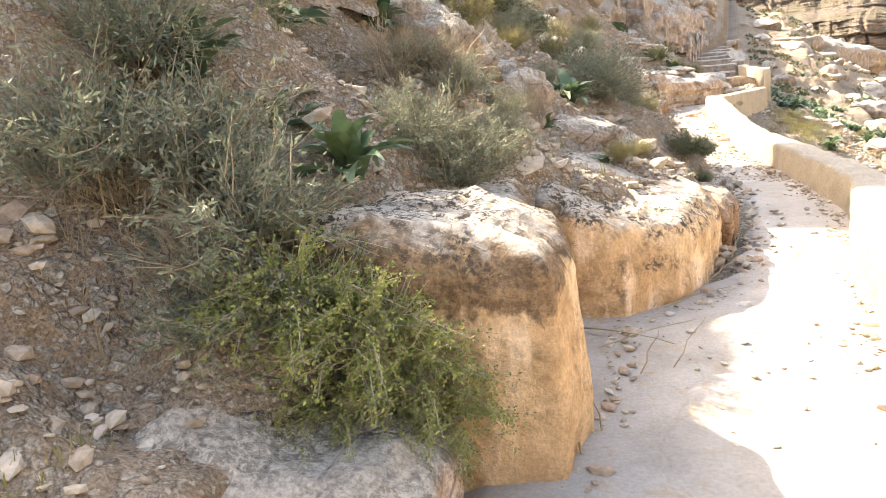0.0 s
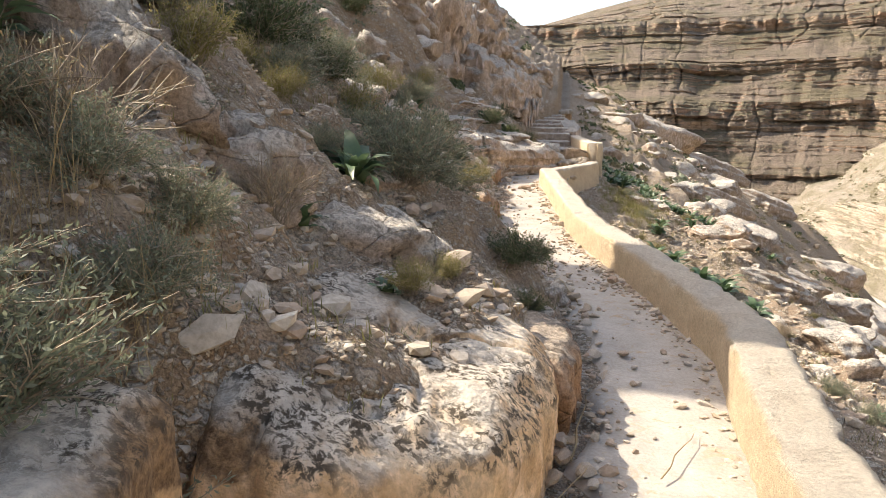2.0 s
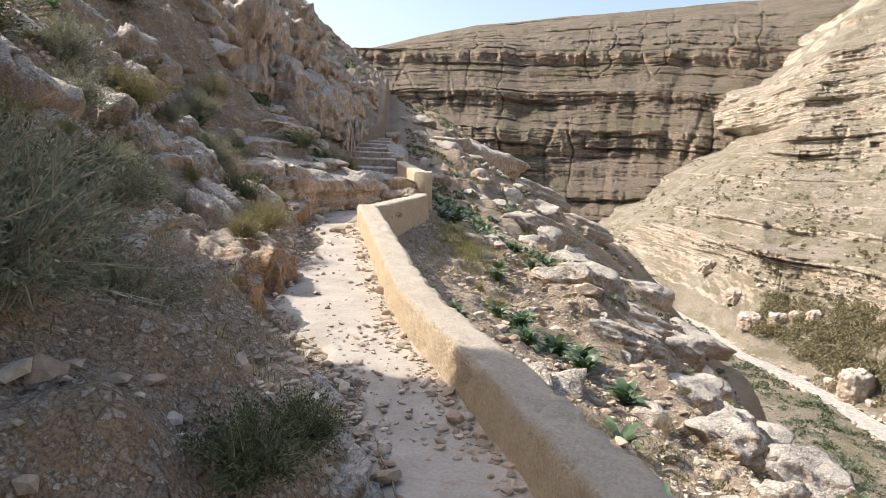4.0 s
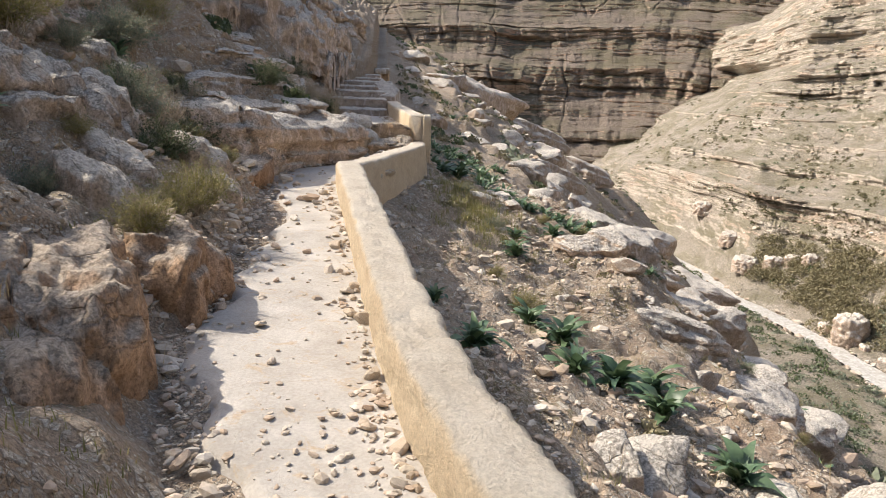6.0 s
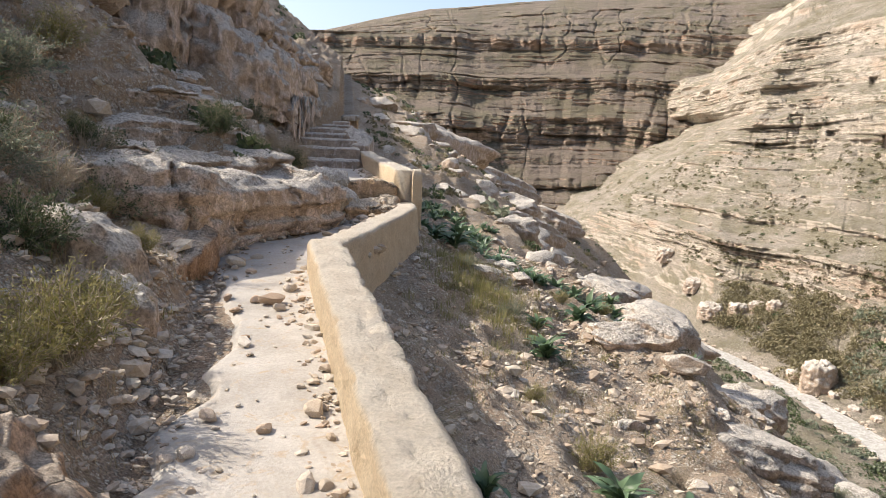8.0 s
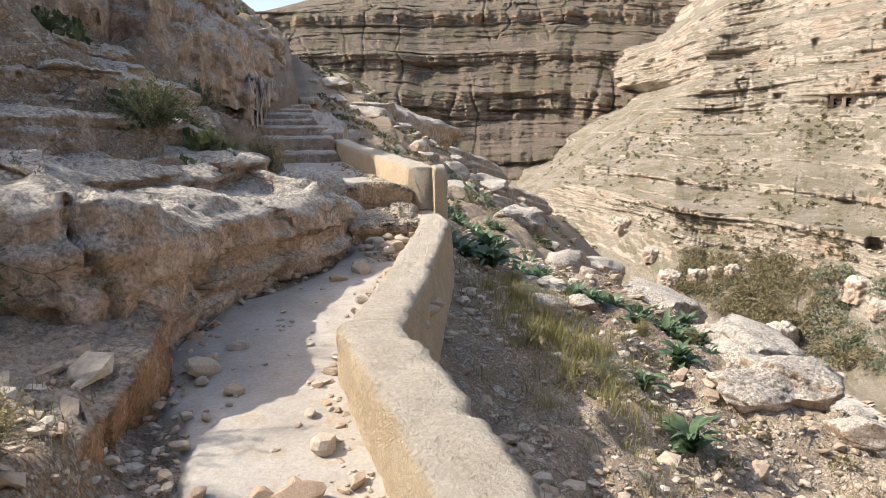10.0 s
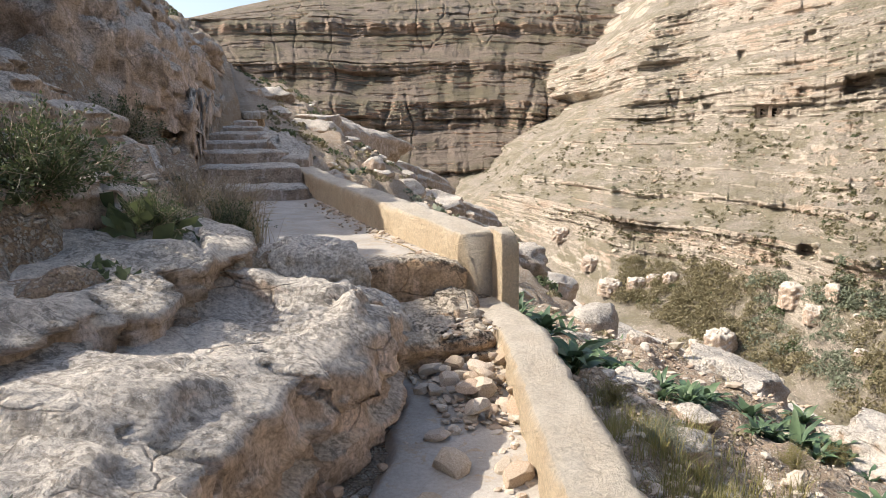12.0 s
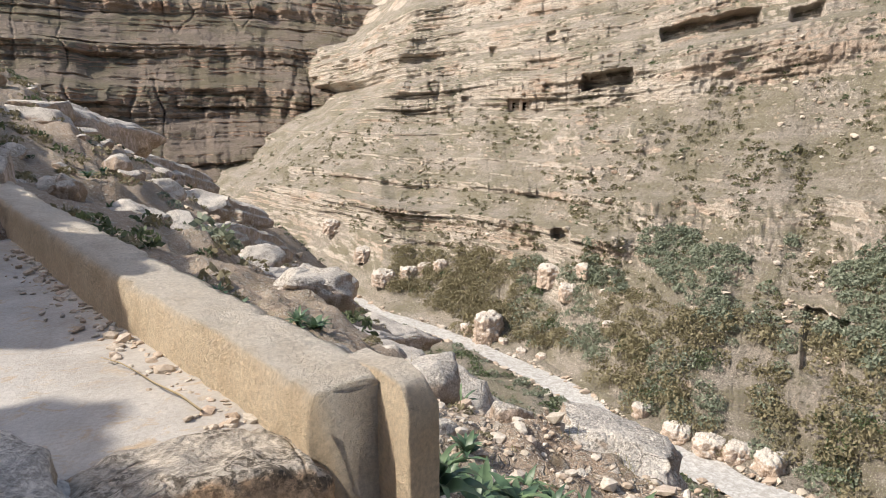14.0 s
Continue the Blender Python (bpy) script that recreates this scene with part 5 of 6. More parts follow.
BANK_ROCKS = np.array(bank_spots(7000, 18, 80, -24, 30, 0.1, 0.2, 1441, -0.1))
stones_stuff("hillside_debris", BANK_ROCKS[:, :3], chip_sizes(len(BANK_ROCKS), 9, -1.55, 0.55, 1.0), "pale limestone debris strewn over the opposite hillside", 827)
x, y, z = scatter(2600, 7.0, 40.0, 14.0, 90.0, 807, off_path)
stones_stuff("scree", np.stack([x, y, z], 1), chip_sizes(len(x), 4, -1.9, 0.6, 0.9), "limestone debris on the lower slope", 817)


litter_x = lambda y: edge_x(y) + np.interp(y, [2, 2.3, 4.2, 4.4, 6.5, 7], [0.5, 0.5, 0.5, 0.45, 0.15, 0.0])


def on_path(x, y, g):
    a, b = x - litter_x(y), foot_x(y) - x
    near = np.minimum(a, b)
    return (a > 0.0) & (b > 0.01) & (g.random(len(x)) < np.clip(0.9 - near / 0.26, 0.05, 1) * np.where((y > 8.8) & (y < 11.8), 5.0, 1.0))


x, y, z = scatter(26000, -1.3, 1.2, 1.5, 21.0, 809, on_path)
stones_stuff("path_rubble", np.stack([x, y, path_z(y) + 0.012], 1), chip_sizes(len(x), 5, -4.15, 0.55, 0.06), "loose chips and gravel along both edges of the path", 819)
g = np.random.default_rng(5)
x, y = g.uniform(0.3, 1.0, 700), g.uniform(20.2, 22.0, 700)
stones_stuff("path_rubble", np.stack([x, y, np.where(y > 21.1, 0.94, path_z(y) + 0.03)], 1), chip_sizes(700, 6, -3.8, 0.5, 0.08), "pinkish rubble heaped below the broken step", 821)
x, y = g.uniform(0.6, 0.85, 240), g.uniform(22.4, 27.0, 240)
x = foot_x(y) - np.abs(g.normal(0, 0.1, 240))
stones_stuff("path_rubble", np.stack([x, y, path_z(y) + 0.015], 1), chip_sizes(240, 7, -3.8, 0.5, 0.06), "broken plaster along the foot of the upper wall", 823)


# rocks strewn over the slopes
def crag_mesh(seed):
    bm = bmesh.new()
    bmesh.ops.create_icosphere(bm, subdivisions=4, radius=1)
    v = np.array([q.co for q in bm.verts])
    f = np.array([[q.index for q in p.verts] for p in bm.faces])
    bm.free()
    n = v.copy()
    v = broken(v, seed, 12)
    v = v + n * (0.07 * ridged(v, 1.6, 4, seed) + 0.03 * fbm(v, 6.0, 3, seed + 3))[:, None]
    return mesh_of("rock", v, f, M_ROCK_GREY)


CRAGS = [crag_mesh(1500 + i) for i in range(7)]


def outcrop_form(seed, mat):
    """A broken, bedded lump of rock of unit size, wider than high."""
    bm = bmesh.new()
    bmesh.ops.create_icosphere(bm, subdivisions=5, radius=1)
    v = np.array([q.co for q in bm.verts])
    f = np.array([[q.index for q in p.verts] for p in bm.faces])
    bm.free()
    n = v.copy()
    v = broken(v, seed, 16) * np.array([1, 1, 1.3])
    n[:, 2] *= 0.4
    turn = np.arctan2(v[:, 1], v[:, 0])
    d = 0.10 * beds(turn * 1.1, v[:, 2] + 0.12 * v[:, 0], 0.3, seed, 0.4, 0.7) + 0.05 * beds(turn * 1.1, v[:, 2], 0.12, seed + 3, 0.5, 0.4)
    v = v + n * (d + 0.09 * ridged(v, 1.7, 4, seed) + 0.04 * fbm(v, 6.0, 4, seed + 3, 0.6))[:, None]
    return mesh_of("rock_outcrop", v, f, mat)


FORMS = [outcrop_form(1530 + i, M_ROCK_PINK if i % 2 else M_ROCK_GREY) for i in range(6)]
RIGHT_ROCKS += [(16.0, 42.0, 2.4, 1.8, 1.2), (20.0, 52.0, 3.0, 2.2, 1.6), (26.0, 60.0, 3.2, 2.6, 2.0), (10.0, 45.0, 2.0, 1.5, 1.0), (7.0, 36.0, 1.6, 1.3, 0.8), (5.2, 30.5, 1.2, 1.0, 0.6)]
for i, (x, y, rx, ry, up) in enumerate(RIGHT_ROCKS):
    ob = new("rock_outcrop", FORMS[i % 6])
    ob.matrix_basis = pose(x, y, ground_at(x, y) - 0.12 * rx, 0, 14, (i * 53) % 60 - 30) @ Matrix.Diagonal((rx * 1.1, ry * 1.1, 0.8 * rx + 0.35 * up, 1))
    tagged(ob, "pale limestone outcrop breaking out of the slope", "rock", "outcrops below the wall")
g = np.random.default_rng(31)
zones = [(70, 0.9, 14, 26, 72, 0.25, 1.3), (40, 2.5, 9, 12, 27, 0.12, 0.5), (46, -5, -1.2, 8, 19, 0.1, 0.35), (50, -8, -1.2, 19, 40, 0.2, 0.8), (16, 1.6, 6, 4, 13, 0.12, 0.4), (30, 8, 22, 20, 60, 0.4, 1.5)]
k = 0
for n, x0, x1, y0, y1, s0, s1 in zones:
    for _ in range(n):
        x, y, s = float(g.uniform(x0, x1)), float(g.uniform(y0, y1)), float(s0 + (s1 - s0) * g.random() ** 2)
        if edge_x(y) - s - 0.05 < x < foot_x(y) + 0.4 + s:
            continue
        k += 1
        ob = new("rock", CRAGS[k % 7])
        ob.matrix_basis = pose(x, y, ground_at(x, y) + 0.05 * s, g.uniform(-20, 20), g.uniform(-20, 20), g.uniform(0, 360)) @ Matrix.Scale(s, 4)
        tagged(ob, "weathered limestone rock lying on the slope", "rock", "loose rocks on the slope")


def slope_spots(n, x0, x1, y0, y1, s0, s1, seed, lo):
    x, y, z = scatter(n, x0, x1, y0, y1, seed, lambda x, y, g: (np.maximum(edge_x(y) - x, x - foot_x(y) - 0.5) > 0.3) & (fbm(np.stack([x, y, 0 * x], 1), 0.25, 3, seed) > lo))
    return list(zip(x, y, z, np.random.default_rng(seed).uniform(s0, s1, len(x))))


far_clumps("slope_bushes", slope_spots(900, 1, 30, 29, 78, 0.12, 0.45, 1601, 0.0), M_GREEN, "low dark bushes dotted over the far slope", 1611, 60)
far_clumps("slope_bushes", slope_spots(900, 1, 30, 27, 78, 0.12, 0.4, 1603, 0.0), M_OLIVE, "low dry bushes dotted over the far slope", 1613, 60)
far_clumps("slope_bushes", slope_spots(420, -7, -1.2, 6, 20, 0.06, 0.22, 1621, 0.0), M_SAGE, "small grey-green bushes on the hillside above the path", 1623, 90)
far_clumps("slope_bushes", slope_spots(260, -7, -1.2, 6, 22, 0.06, 0.25, 1625, 0.1), M_GREEN, "small green bushes on the hillside above the path", 1627, 90)
far_clumps("slope_bushes", slope_spots(300, 1.5, 9, 6, 28, 0.05, 0.18, 1629, 0.05), M_OLIVE, "small dry bushes on the slope below the wall", 1631, 90)
far_clumps("slope_bushes", slope_spots(260, -12, -1, 20, 60, 0.15, 0.5, 1605, 0.05), M_GREEN, "dark bushes on the hillside above the stairs", 1615, 70)
far_clumps("slope_bushes", slope_spots(220, 6, 40, 12, 60, 0.3, 1.0, 1607, 0.05), M_SAGE, "grey-green bushes on the slope above the stream", 1617, 70)

# ---- plants ----
def blade(length, width, bend, lift, segs=7, fold=0.25, tip=0.9, twist=0.0):
    """A strap leaf from the origin along +x, folded along its midrib: rows of left, mid, right."""
    V = []
    a = lift
    px, pz = 0.0, 0.0
    for k in range(segs + 1):
        t = k / segs
        w = width * (0.55 + 0.45 * math.sin(math.pi * min(1, t * 1.25 + 0.15))) * (1 - max(0, (t - 0.55) / 0.45) ** 2 * tip)
        s = 0.25 * w * math.sin(t * 9 + twist)
        V += [(px, w / 2, pz + fold * w * 0.5 + s), (px, 0, pz), (px, -w / 2, pz + fold * w * 0.5 - s)]
        px += length / segs * math.cos(a)
        pz += length / segs * math.sin(a)
        a -= bend / segs
    return np.array(V), grid_faces(segs + 1, 3)


LEAVES = []
for i in range(6):
    rnd = random.Random(900 + i)
    v, f = blade(rnd.uniform(0.33, 0.43), rnd.uniform(0.085, 0.115), rnd.uniform(1.1, 2.4), rnd.uniform(0.7, 1.25), twist=i)
    LEAVES.append(mesh_of("leaf", v, f, M_SQUILL))


def squill(x, y, size, seed, leaves=20, z=None):
    """A rosette of broad strap leaves, each leaf its own part."""
    rnd = random.Random(seed)
    plant = tagged(empty_at("squill_plant", x, y, ground_at(x, y) - 0.02 if z is None else z, rnd.uniform(0, 360), size), "dark green squill rosette with broad strap leaves on stony soil", "plant", "squill plants")
    for k in range(leaves):
        leaf = part("leaf", LEAVES[rnd.randrange(6)], plant)
        leaf.matrix_basis = pose(0, 0, 0, rnd.uniform(-12, 12), rnd.uniform(-38, 12) * (1 if k > 6 else 0.3) - (30 if k < 7 else 0), k * 137.5 + rnd.uniform(-15, 15)) @ Matrix.Scale(rnd.uniform(0.65, 1.1), 4)
    return plant


SQUILLS = [(-2.3, 2.75, 1.1), (-2.4, 2.3, 0.9), (-2.6, 3.9, 1.2), (-1.35, 7.0, 1.1), (-2.45, 5.1, 0.9), (-1.35, 5.9, 0.5), (-0.85, 5.75, 0.5), (2.71, 19.6, 0.75), (2.5, 18.5, 0.95), (3.6, 20.4, 0.95), (2.15, 14.6, 1.0), (2.5, 14.0, 1.1),
           (2.95, 12.6, 1.0), (2.0, 9.3, 0.9), (1.1, 13.6, 0.85), (1.9, 15.0, 0.8), (2.1, 14.0, 1.0), (2.9, 14.1, 1.0), (2.75, 13.5, 1.0), (0.85, 14.5, 0.6), (1.7, 22.2, 0.9), (2.0, 22.0, 1.1), (2.2, 22.9, 1.0),
           (3.1, 23.1, 0.85), (3.5, 22.4, 0.7), (1.75, 22.7, 1.0), (1.6, 7.0, 0.6), (2.6, 6.3, 0.8)]
for i, (x, y, s) in enumerate(SQUILLS):
    squill(x, y, s * 1.15, 1000 + i, 24 if s > 0.6 else 14)


squill(-1.5, 2.72, 1.05, 1090, 26, 1.08)
squill(-2.0, 2.95, 1.0, 1091, 24, 1.25)


def whole_squill(seed):
    rnd = random.Random(seed)
    V, F, o = [], [], 0
    for k in range(18):
        v, f = blade(rnd.uniform(0.3, 0.44), rnd.uniform(0.075, 0.105), rnd.uniform(0.6, 1.8), rnd.uniform(0.6, 1.35), segs=5, twist=k)
        a, s = k * 2.4 + rnd.uniform(-0.3, 0.3), rnd.uniform(0.7, 1.1)
        V.append(np.stack([math.cos(a) * v[:, 0] - math.sin(a) * v[:, 1], math.sin(a) * v[:, 0] + math.cos(a) * v[:, 1], v[:, 2]], 1) * s)
        F.append(f + o)
        o += len(v)
    return mesh_of("squill_plant", np.concatenate(V), np.concatenate(F), M_SQUILL)


WHOLE = [whole_squill(1100 + i) for i in range(4)]
rnd = random.Random(12)
BAND = [(1.75, 30.2), (2.4, 29.4), (2.9, 28.9), (3.1, 28.0), (3.6, 27.6), (3.7, 26.6), (3.4, 25.4), (3.3, 24.4), (3.2, 23.0), (3.7, 22.3), (4.1, 22.2), (4.5, 21.8)]
spots = [(x + rnd.uniform(-0.5, 0.5), y + rnd.uniform(-0.6, 0.6)) for x, y in BAND for _ in range(6)] + [(rnd.uniform(1.4, 2.6), rnd.uniform(22.3, 29)) for _ in range(16)]
spots += [(rnd.uniform(4.5, 10), rnd.uniform(15, 28)) for _ in range(26)] + [(rnd.uniform(2.0, 5.0), rnd.uniform(6, 14)) for _ in range(9)] + [(rnd.uniform(-6, -2.5), rnd.uniform(6.5, 20)) for _ in range(16)]
spots += [(rnd.uniform(0.9, 9), rnd.uniform(33, 50)) for _ in range(22)]
for i, (x, y) in enumerate(spots):
    if edge_x(y) - 0.1 < x < foot_x(y) + 0.5:
        continue
    ob = new("squill_plant", WHOLE[i % 4])
    ob.matrix_basis = pose(x, y, ground_at(x, y) - 0.02, 0, 0, rnd.uniform(0, 360)) @ Matrix.Scale(rnd.uniform(0.6, 1.05), 4)
    tagged(ob, "dark green squill clump on the rocky slope", "plant", "squill plants")


def stem_set(g, stems, radius, height, spread, droop, thick, segs=7, wander=0.12):
    """Curved stems from one root: a list of point arrays."""
    out = []
    for _ in range(stems):
        a = g.uniform(0, 2 * math.pi)
        lean = g.uniform(0.1, 1.0) * spread
        d = np.array([math.cos(a) * lean, math.sin(a) * lean, 1.0])
        d /= np.linalg.norm(d)
        ln = height * g.uniform(0.6, 1.1) / segs
        p = np.array([g.normal(0, radius), g.normal(0, radius), -0.02])
        pts = [p]
        for _k in range(segs):
            d = d + g.normal(0, wander, 3) - np.array([0, 0, droop / segs])
            d /= np.linalg.norm(d)
            p = p + d * ln
            pts.append(p)
        out.append(np.array(pts))
    return out


def tubes(lines, thick):
    V, F, o = [], [], 0
    for pts in lines:
        n = len(pts)
        t = np.gradient(pts, axis=0)
        side = np.cross(t, (0.3, 0.2, 1.0))
        side /= np.linalg.norm(side, axis=1)[:, None] + 1e-9
        up = np.cross(side, t)
        up /= np.linalg.norm(up, axis=1)[:, None] + 1e-9
        w = thick * np.linspace(1, 0.35, n)[:, None]
        ring = [pts + w * (math.cos(b) * side + math.sin(b) * up) for b in (0, 2.1, 4.2)]
        V.append(np.stack(ring, 1).reshape(-1, 3))
        F.append(grid_faces(n, 3, True) + o)
        o += 3 * n
    return np.concatenate(V), np.concatenate(F)


def leaflets(g, lines, per, length, width, jitter, start=0.25):
    """Small pointed leaves along the stems."""
    base, ahead = [], []
    for pts in lines:
        t = g.uniform(start, 1, per) * (len(pts) - 1)
        k = np.minimum(t.astype(int), len(pts) - 2)
        f = (t - k)[:, None]
        base.append(pts[k] * (1 - f) + pts[k + 1] * f)
        ahead.append(pts[k + 1] - pts[k])
    base, ahead = np.concatenate(base), np.concatenate(ahead)
    n = len(base)
    base = base + g.normal(0, jitter, (n, 3))
    d = ahead / (np.linalg.norm(ahead, axis=1)[:, None] + 1e-9) * 0.7 + g.normal(0, 0.6, (n, 3))
    d /= np.linalg.norm(d, axis=1)[:, None]
    s = np.cross(d, g.normal(size=(n, 3)))
    s /= np.linalg.norm(s, axis=1)[:, None] + 1e-9
    ln, wd = length * g.uniform(0.6, 1.3, (n, 1)), width * g.uniform(0.7, 1.2, (n, 1))
    V = np.stack([base, base + d * ln * 0.5 + s * wd / 2, base + d * ln, base + d * ln * 0.5 - s * wd / 2], 1).reshape(-1, 3)
    return V, np.arange(4 * n).reshape(-1, 4)


def shrub_kind(seed, mat, stems=70, height=0.5, spread=1.1, droop=0.5, per=38, length=0.028, width=0.009, jitter=0.012, radius=0.05):
    g = np.random.default_rng(seed)
    lines = stem_set(g, stems, radius, height, spread, droop, 0.004)
    forks = []
    for pts in lines:
        for k in (3, 4, 5):
            d = (pts[k] - pts[k - 1]) + g.normal(0, 0.035, 3)
            forks.append(np.array([pts[k], pts[k] + d * 0.9, pts[k] + d * 1.7 + g.normal(0, 0.01, 3)]))
    tw, tf = tubes(lines + forks, 0.0032)
    lv, lf = leaflets(g, lines, per, length, width, jitter)
    fv, ff = leaflets(g, forks, per // 3, length, width, jitter, 0.0)
    lv, lf = np.concatenate([lv, fv]), np.concatenate([lf, ff + len(lv)])
    return mesh_of("branchwork", tw, tf, M_TWIG), mesh_of("foliage", lv, lf, mat, smooth=False)


SAGE = [shrub_kind(1200 + i, M_SAGE, 80, 0.5, 1.2, 0.6, 44, 0.03, 0.0085) for i in range(3)]
CAPER = [shrub_kind(1210, M_CAPER, 80, 0.55, 1.5, 1.5, 44, 0.021, 0.014), shrub_kind(1211, M_CAPER, 60, 0.4, 1.0, 0.2, 46, 0.024, 0.013)]
YELLOW = [shrub_kind(1220 + i, M_GRASS, 70, 0.45, 0.9, 0.2, 34, 0.032, 0.008) for i in range(2)]
DARK = [shrub_kind(1230 + i, M_GREEN, 80, 0.5, 1.2, 0.6, 42, 0.03, 0.013) for i in range(2)]
THORN = [shrub_kind(1240 + i, M_STRAW, 60, 0.5, 1.0, 0.2, 5, 0.03, 0.006) for i in range(2)]


def shrub(kind, i, x, y, size, label, dz=0.0, squash=1.0):
    tw, fo = kind[i % len(kind)]
    ob = tagged(new("shrub"), label, "shrub")
    ob.matrix_basis = pose(x, y, ground_at(x, y) + dz, 0, 0, (i * 77) % 360) @ Matrix.Diagonal((size, size, size * squash, 1))
    part("branchwork", tw, ob)
    part("foliage", fo, ob)
    return ob


SAGES = [(-1.7, 2.15, 1.15), (-2.0, 2.3, 1.2), (-2.3, 2.05, 1.25), (-1.62, 1.9, 0.8), (-2.5, 2.6, 1.1), (-1.35, 3.65, 1.0), (-1.5, 3.5, 0.9), (-1.2, 3.85, 0.8), (-1.3, 4.35, 0.6), (-1.6, 4.5, 0.65), (-1.9, 4.5, 0.7), (-3.0, 4.9, 0.9), (-1.45, 4.85, 0.6),
         (-1.1, 7.6, 1.2), (-1.35, 8.0, 1.25), (-0.95, 8.2, 0.8), (-1.7, 8.4, 1.1), (-2.9, 3.4, 0.9), (-1.5, 18.5, 1.0), (-1.9, 18.3, 0.9), (-1.6, 17.9, 0.8), (-2.8, 9.6, 1.2), (-3.2, 13.2, 1.2), (-4.0, 15.0, 1.5),
         (-2.5, 16.4, 1.2), (-3.0, 18.0, 1.3), (-3.2, 7.2, 1.2), (-2.2, 11.6, 0.9)]
for i, (x, y, s) in enumerate(SAGES):
    shrub(SAGE, i, x, y, s, "grey-green shrub with dense fine twigs on the bank")
for i, (x, y, s, dz) in enumerate([(x, y, s, z - ground_at(x, y)) for x, y, s, z in [(-1.4, 2.0, 0.8, 0.72), (-1.15, 2.03, 0.78, 0.6), (-1.0, 2.1, 0.66, 0.42), (-0.9, 2.14, 0.55, 0.26), (-1.25, 1.98, 0.6, 0.35), (-1.02, 2.06, 0.5, 0.15)]]):
    shrub(CAPER, 0, x, y, s, "fresh green shrub hanging over the cut rock", dz)
for i, (x, y, s) in enumerate([(-1.3, 14.5, 1.1), (-1.4, 14.1, 0.8), (-1.35, 13.2, 0.8), (-1.3, 15.2, 0.6), (-0.72, 5.75, 0.45), (-0.6, 6.2, 0.4), (-3.4, 15.8, 1.6), (-3.2, 20.0, 1.2), (-2.9, 6.4, 0.8), (-1.35, 16.2, 0.5), (2.0, 15.7, 0.7), (3.6, 21.2, 0.5), (-4.6, 13.0, 1.4)]):
    shrub(YELLOW, i, x, y, s, "yellow-green broom-like shrub beside the path")
for i, (x, y, s) in enumerate([(-0.3, 7.6, 0.6), (-0.15, 8.0, 0.5), (-2.6, 8.4, 1.3), (-4.4, 13.6, 1.6), (-2.0, 17.7, 0.9), (-1.5, 20.7, 0.9), (-1.05, 21.0, 0.5), (-0.65, 22.6, 0.7), (-0.75, 23.3, 0.8), (-0.85, 24.2, 0.8), (-0.15, 6.95, 0.35), (-1.7, 25.7, 1.2), (-5.0, 20.0, 1.6), (-2.6, 33.0, 1.4), (-3.5, 37.0, 1.6)]):
    shrub(DARK, i, x, y, s, "dark green leafy shrub growing between the rocks")
for i, (x, y, s) in enumerate([(-1.8, 2.0, 0.75), (-2.15, 2.1, 0.8), (-1.65, 2.2, 0.7), (-1.2, 2.0, 0.5), (-1.75, 4.6, 1.0), (-2.0, 4.3, 1.0), (-0.55, 23.0, 0.9), (-0.7, 23.8, 0.9), (-0.9, 22.2, 0.7), (-1.4, 5.6, 0.8), (-2.3, 18.2, 1.0), (-1.6, 25.6, 1.3), (-2.2, 16.9, 1.0), (-0.55, 21.2, 0.5)]):
    shrub(THORN, i, x, y, s, "dry thorny straw-coloured shrub without leaves")


g = np.random.default_rng(61)
for i in range(84):
    x, y = float(g.uniform(-5.0, -1.3)), float(g.uniform(5.5, 19.0))
    if edge_x(y) - x < 0.7:
        continue
    kind, label = [(SAGE, "grey-green shrub on the stony hillside"), (DARK, "dark green shrub on the stony hillside"), (YELLOW, "yellow-green shrub on the stony hillside")][int(g.integers(3))]
    shrub(kind, i, x, y, float(g.uniform(0.45, 1.0)), label)
for i in range(34):
    x, y = float(g.uniform(1.9, 8.0)), float(g.uniform(6, 27))
    kind, label = [(SAGE, "small grey-green shrub below the wall"), (YELLOW, "small yellow-green shrub below the wall"), (THORN, "small dry shrub below the wall")][int(g.integers(3))]
    shrub(kind, i, x, y, float(g.uniform(0.25, 0.6)), label)
for i, (x, y, s) in enumerate([(-2.6, 3.4, 1.0), (-2.35, 3.25, 0.9), (-2.9, 3.9, 1.1), (-2.75, 3.0, 1.1), (-3.2, 2.6, 1.2), (-3.1, 4.3, 1.0)]):
    shrub(SAGE, i, x, y, s, "grey-green shrub with dense fine twigs on the bank")


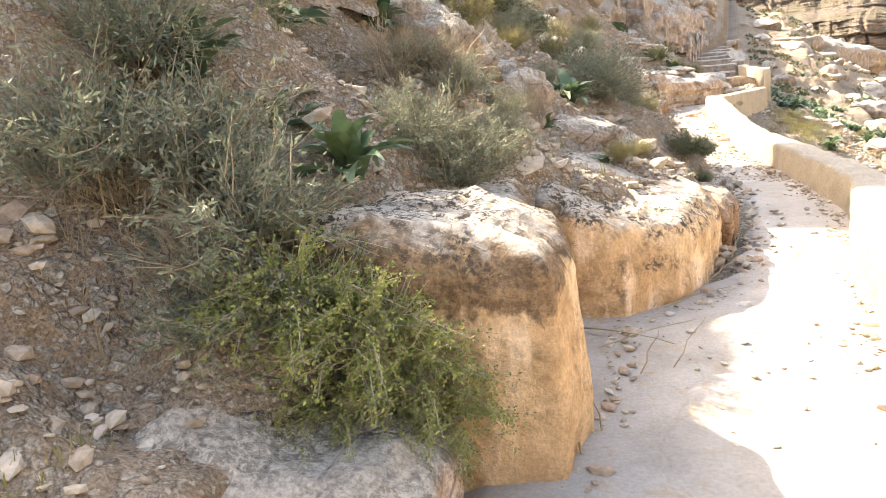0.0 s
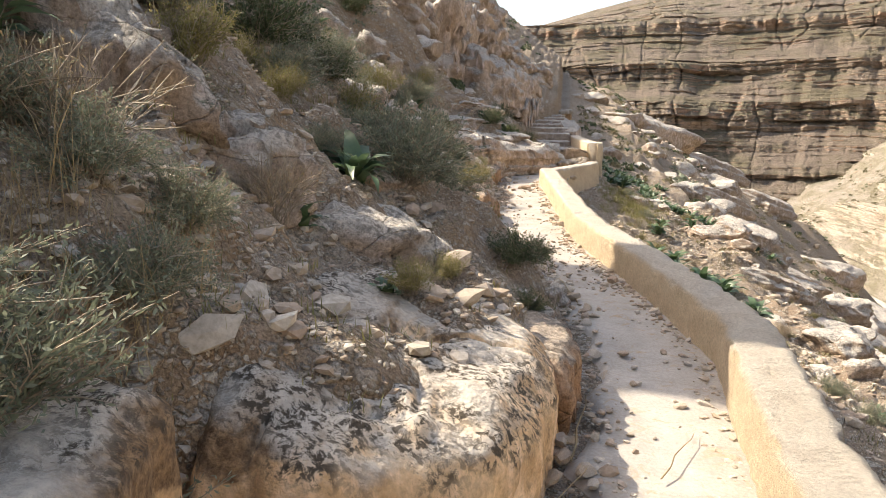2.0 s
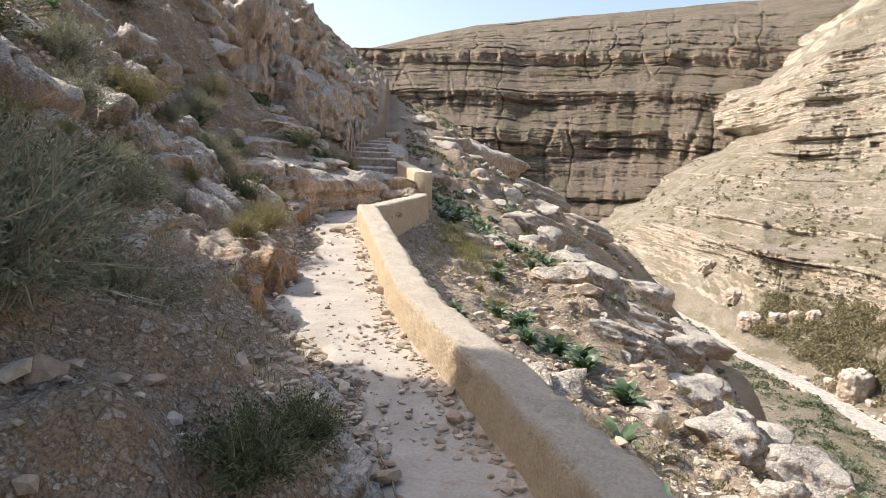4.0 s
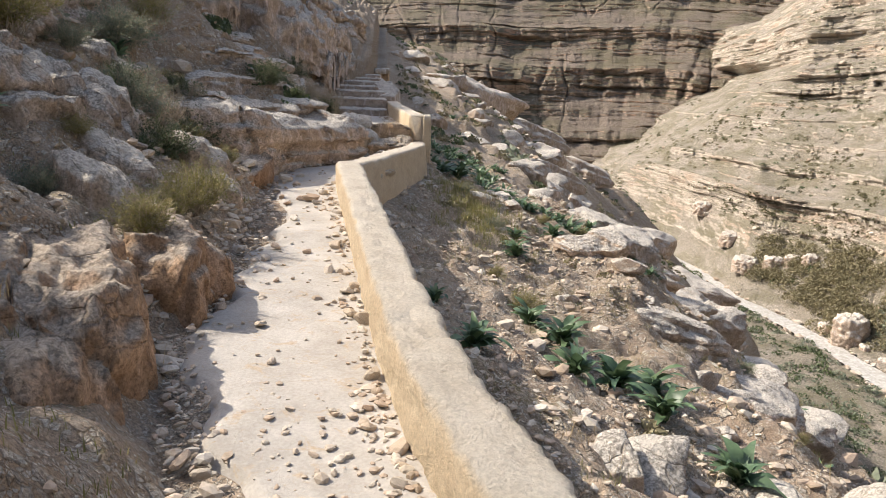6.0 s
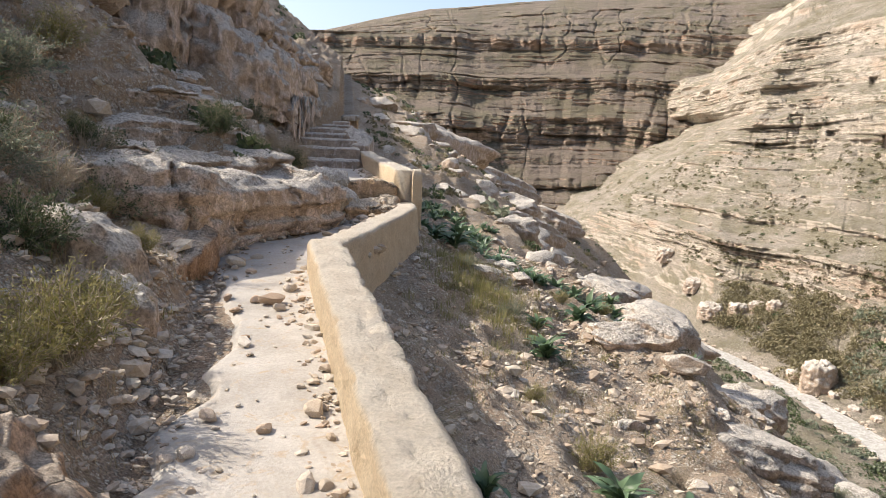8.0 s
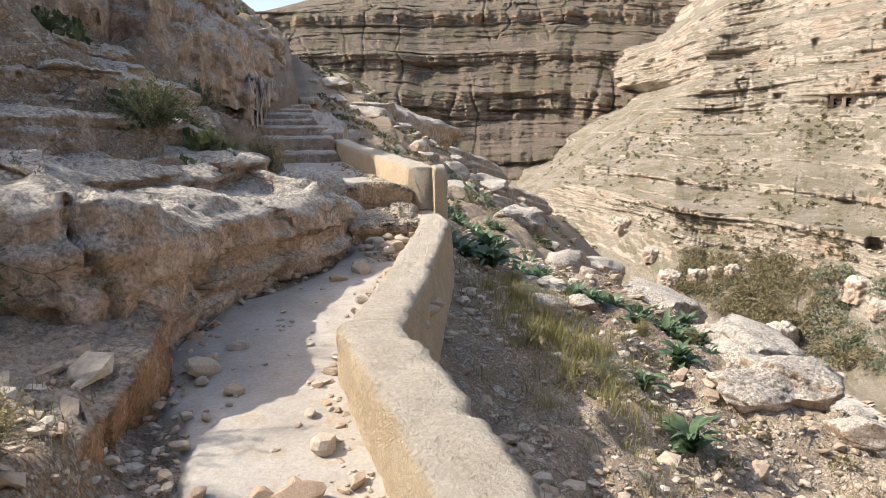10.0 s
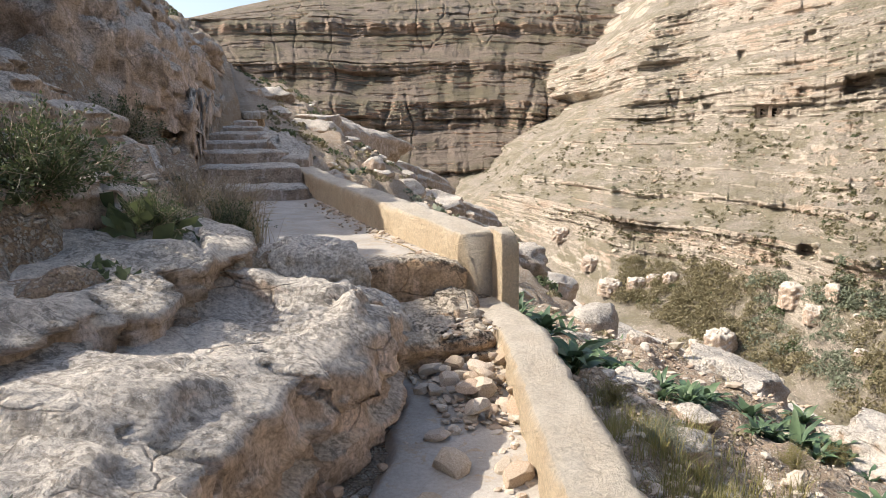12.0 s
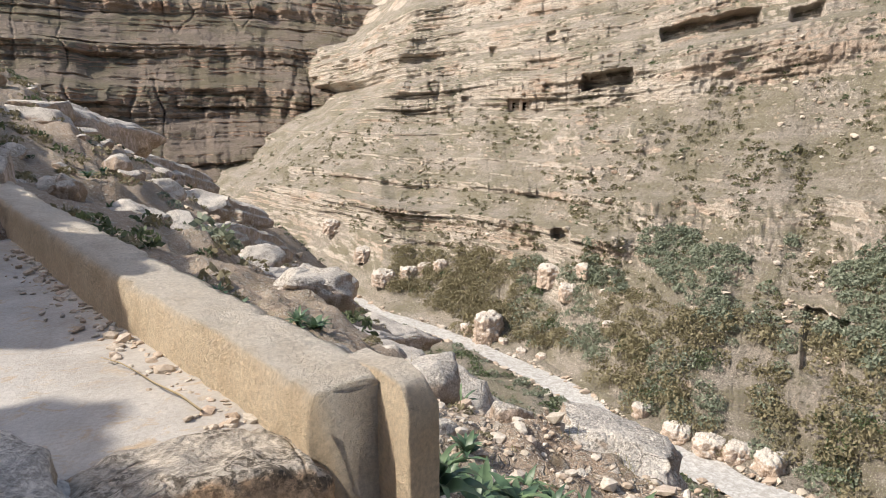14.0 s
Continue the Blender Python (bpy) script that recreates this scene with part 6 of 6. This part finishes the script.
def grass_stuff(name, x, y, blades, height, width, mat, label, seed, spread=0.05, zs=None):
    g = np.random.default_rng(seed)
    z = ground_z(x, y) if zs is None else zs
    n = len(x) * blades
    bx, by, bz = np.repeat(x, blades) + g.normal(0, spread, n), np.repeat(y, blades) + g.normal(0, spread, n), np.repeat(z, blades) - 0.02
    h = np.repeat(height * g.uniform(0.5, 1.3, len(x)), blades) * g.uniform(0.5, 1.1, n)
    a, lean = g.uniform(0, 2 * math.pi, n), g.uniform(0.05, 0.75, n)
    dx, dy = np.cos(a) * lean, np.sin(a) * lean
    w = width * g.uniform(0.6, 1.2, n)
    sx, sy = -np.sin(a) * w, np.cos(a) * w
    rows = []
    for t, k in ((0.0, 1.0), (0.55, 0.7), (1.0, 0.1)):
        cx, cy, cz = bx + dx * h * t * (0.4 + 0.6 * t), by + dy * h * t * (0.4 + 0.6 * t), bz + h * t * (1 - 0.25 * lean * t)
        rows += [np.stack([cx + sx * k, cy + sy * k, cz], 1), np.stack([cx - sx * k, cy - sy * k, cz], 1)]
    V = np.stack(rows, 1).reshape(-1, 3)
    b = 6 * np.arange(n)[:, None]
    F = np.concatenate([b + np.array([[0, 1, 3, 2]]), b + np.array([[2, 3, 5, 4]])])
    return tagged(new(name, mesh_of(name, V, F, mat, smooth=False)), label, "grass", kind="stuff")


def tuft_spots(n, x0, x1, y0, y1, seed, lo=0.0, scale=0.7):
    def keep(x, y, g):
        d = np.maximum(edge_x(y) - x - 0.1, x - foot_x(y) - 0.45)
        return (d > 0) & (fbm(np.stack([x, y, 0 * x], 1), scale, 3, seed + 3) > lo)
    return scatter(n, x0, x1, y0, y1, seed, keep)[:2]


grass_stuff("dry_grass", *tuft_spots(900, -5.5, 0.1, -0.5, 19, 1301, 0.1), 16, 0.16, 0.0022, M_STRAW, "thin dry grass over the hillside", 1311)
grass_stuff("green_grass", *tuft_spots(2600, -5.5, 0.1, -0.5, 19, 1303, 0.02), 16, 0.07, 0.003, M_GRASS, "short yellow-green spring grass on the hillside", 1313)
grass_stuff("green_grass", *tuft_spots(1700, 0.6, 8, 4, 28, 1305, 0.08), 16, 0.08, 0.003, M_GRASS, "short yellow-green grass on the slope below the wall", 1315)
grass_stuff("dry_grass", *tuft_spots(700, 0.6, 8, 4, 28, 1307, 0.15), 12, 0.15, 0.0022, M_STRAW, "thin dry grass on the slope below the wall", 1317)
g = np.random.default_rng(8)
x, y = g.normal(2.1, 0.35, 160), g.normal(20.4, 0.5, 160)
grass_stuff("green_grass", x, y, 26, 0.2, 0.003, M_GRASS, "tall yellow-green grass behind the parapet", 1319)
x, y = g.normal(1.9, 0.4, 90), g.normal(19.0, 0.6, 90)
grass_stuff("green_grass", x, y, 22, 0.16, 0.003, M_GRASS, "yellow-green grass patch behind the parapet", 1321)
x, y = g.normal(-1.45, 0.2, 30), g.normal(4.1, 0.25, 30)
grass_stuff("dry_grass", x, y, 12, 0.42, 0.002, M_STRAW, "tall dry grass stalks above the cut rock", 1323)
x, y = g.normal(-2.1, 0.3, 12), g.normal(2.2, 0.25, 12)
grass_stuff("dry_grass", x, y, 10, 0.55, 0.0026, M_STRAW, "tall dry stalks among the grey shrubs", 1325)
x, y = g.uniform(-0.95, -0.4, 60), g.uniform(22.4, 24.6, 60)
grass_stuff("dry_grass", x, y, 20, 0.35, 0.0025, M_STRAW, "brown dry grass beside the landing", 1327)


# dead stems lying about
def dead_stem(points, thick, label):
    v, f = tubes([np.array(points)], thick)
    return tagged(new("dead_stem", mesh_of("dead_stem", v, f, M_STRAW)), label, "stem")


def lying(x0, y0, x1, y1, lift=0.02, n=6, sag=0.02):
    xs, ys = np.linspace(x0, x1, n), np.linspace(y0, y1, n)
    inside = (xs > edge_x(ys)) & (xs < foot_x(ys))
    zs = np.where(inside, path_z(ys) + 0.02, ground_z(xs, ys)) + lift
    zs = np.convolve(np.pad(zs, 1, "edge"), [0.25, 0.5, 0.25], "valid") + sag * np.sin(np.linspace(0, 3, n))
    return np.stack([xs + 0.01 * np.sin(np.arange(n) * 2.1), ys, zs], 1)


for x0, y0, x1, y1, k in [(-0.5, 2.5, -0.72, 3.1, 0.006), (-0.45, 2.7, -0.62, 3.3, 0.005), (-0.35, 3.3, -0.3, 3.9, 0.005), (-0.6, 3.6, -0.1, 4.1, 0.006), (-0.2, 3.4, -0.05, 4.2, 0.004), (-0.75, 3.9, -0.2, 3.7, 0.006),
                          (-0.3, 4.3, 0.1, 4.75, 0.006), (-0.05, 4.9, 0.2, 5.5, 0.005), (0.1, 5.5, 0.22, 6.3, 0.008), (0.25, 8.4, 0.1, 9.3, 0.007), (0.5, 5.4, 0.75, 5.9, 0.005), (-1.15, 9.6, -1.75, 11.6, 0.007),
                          (-1.9, 22.2, -2.2, 22.9, 0.008), (0.84, 22.6, 0.68, 23.5, 0.007), (-0.95, 18.6, -0.7, 19.4, 0.006), (-2.0, 15.0, -3.2, 16.4, 0.006), (0.0, 22.0, 0.32, 21.2, 0.008)]:
    dead_stem(lying(x0, y0, x1, y1), k, "pale dead plant stem lying on the ground")
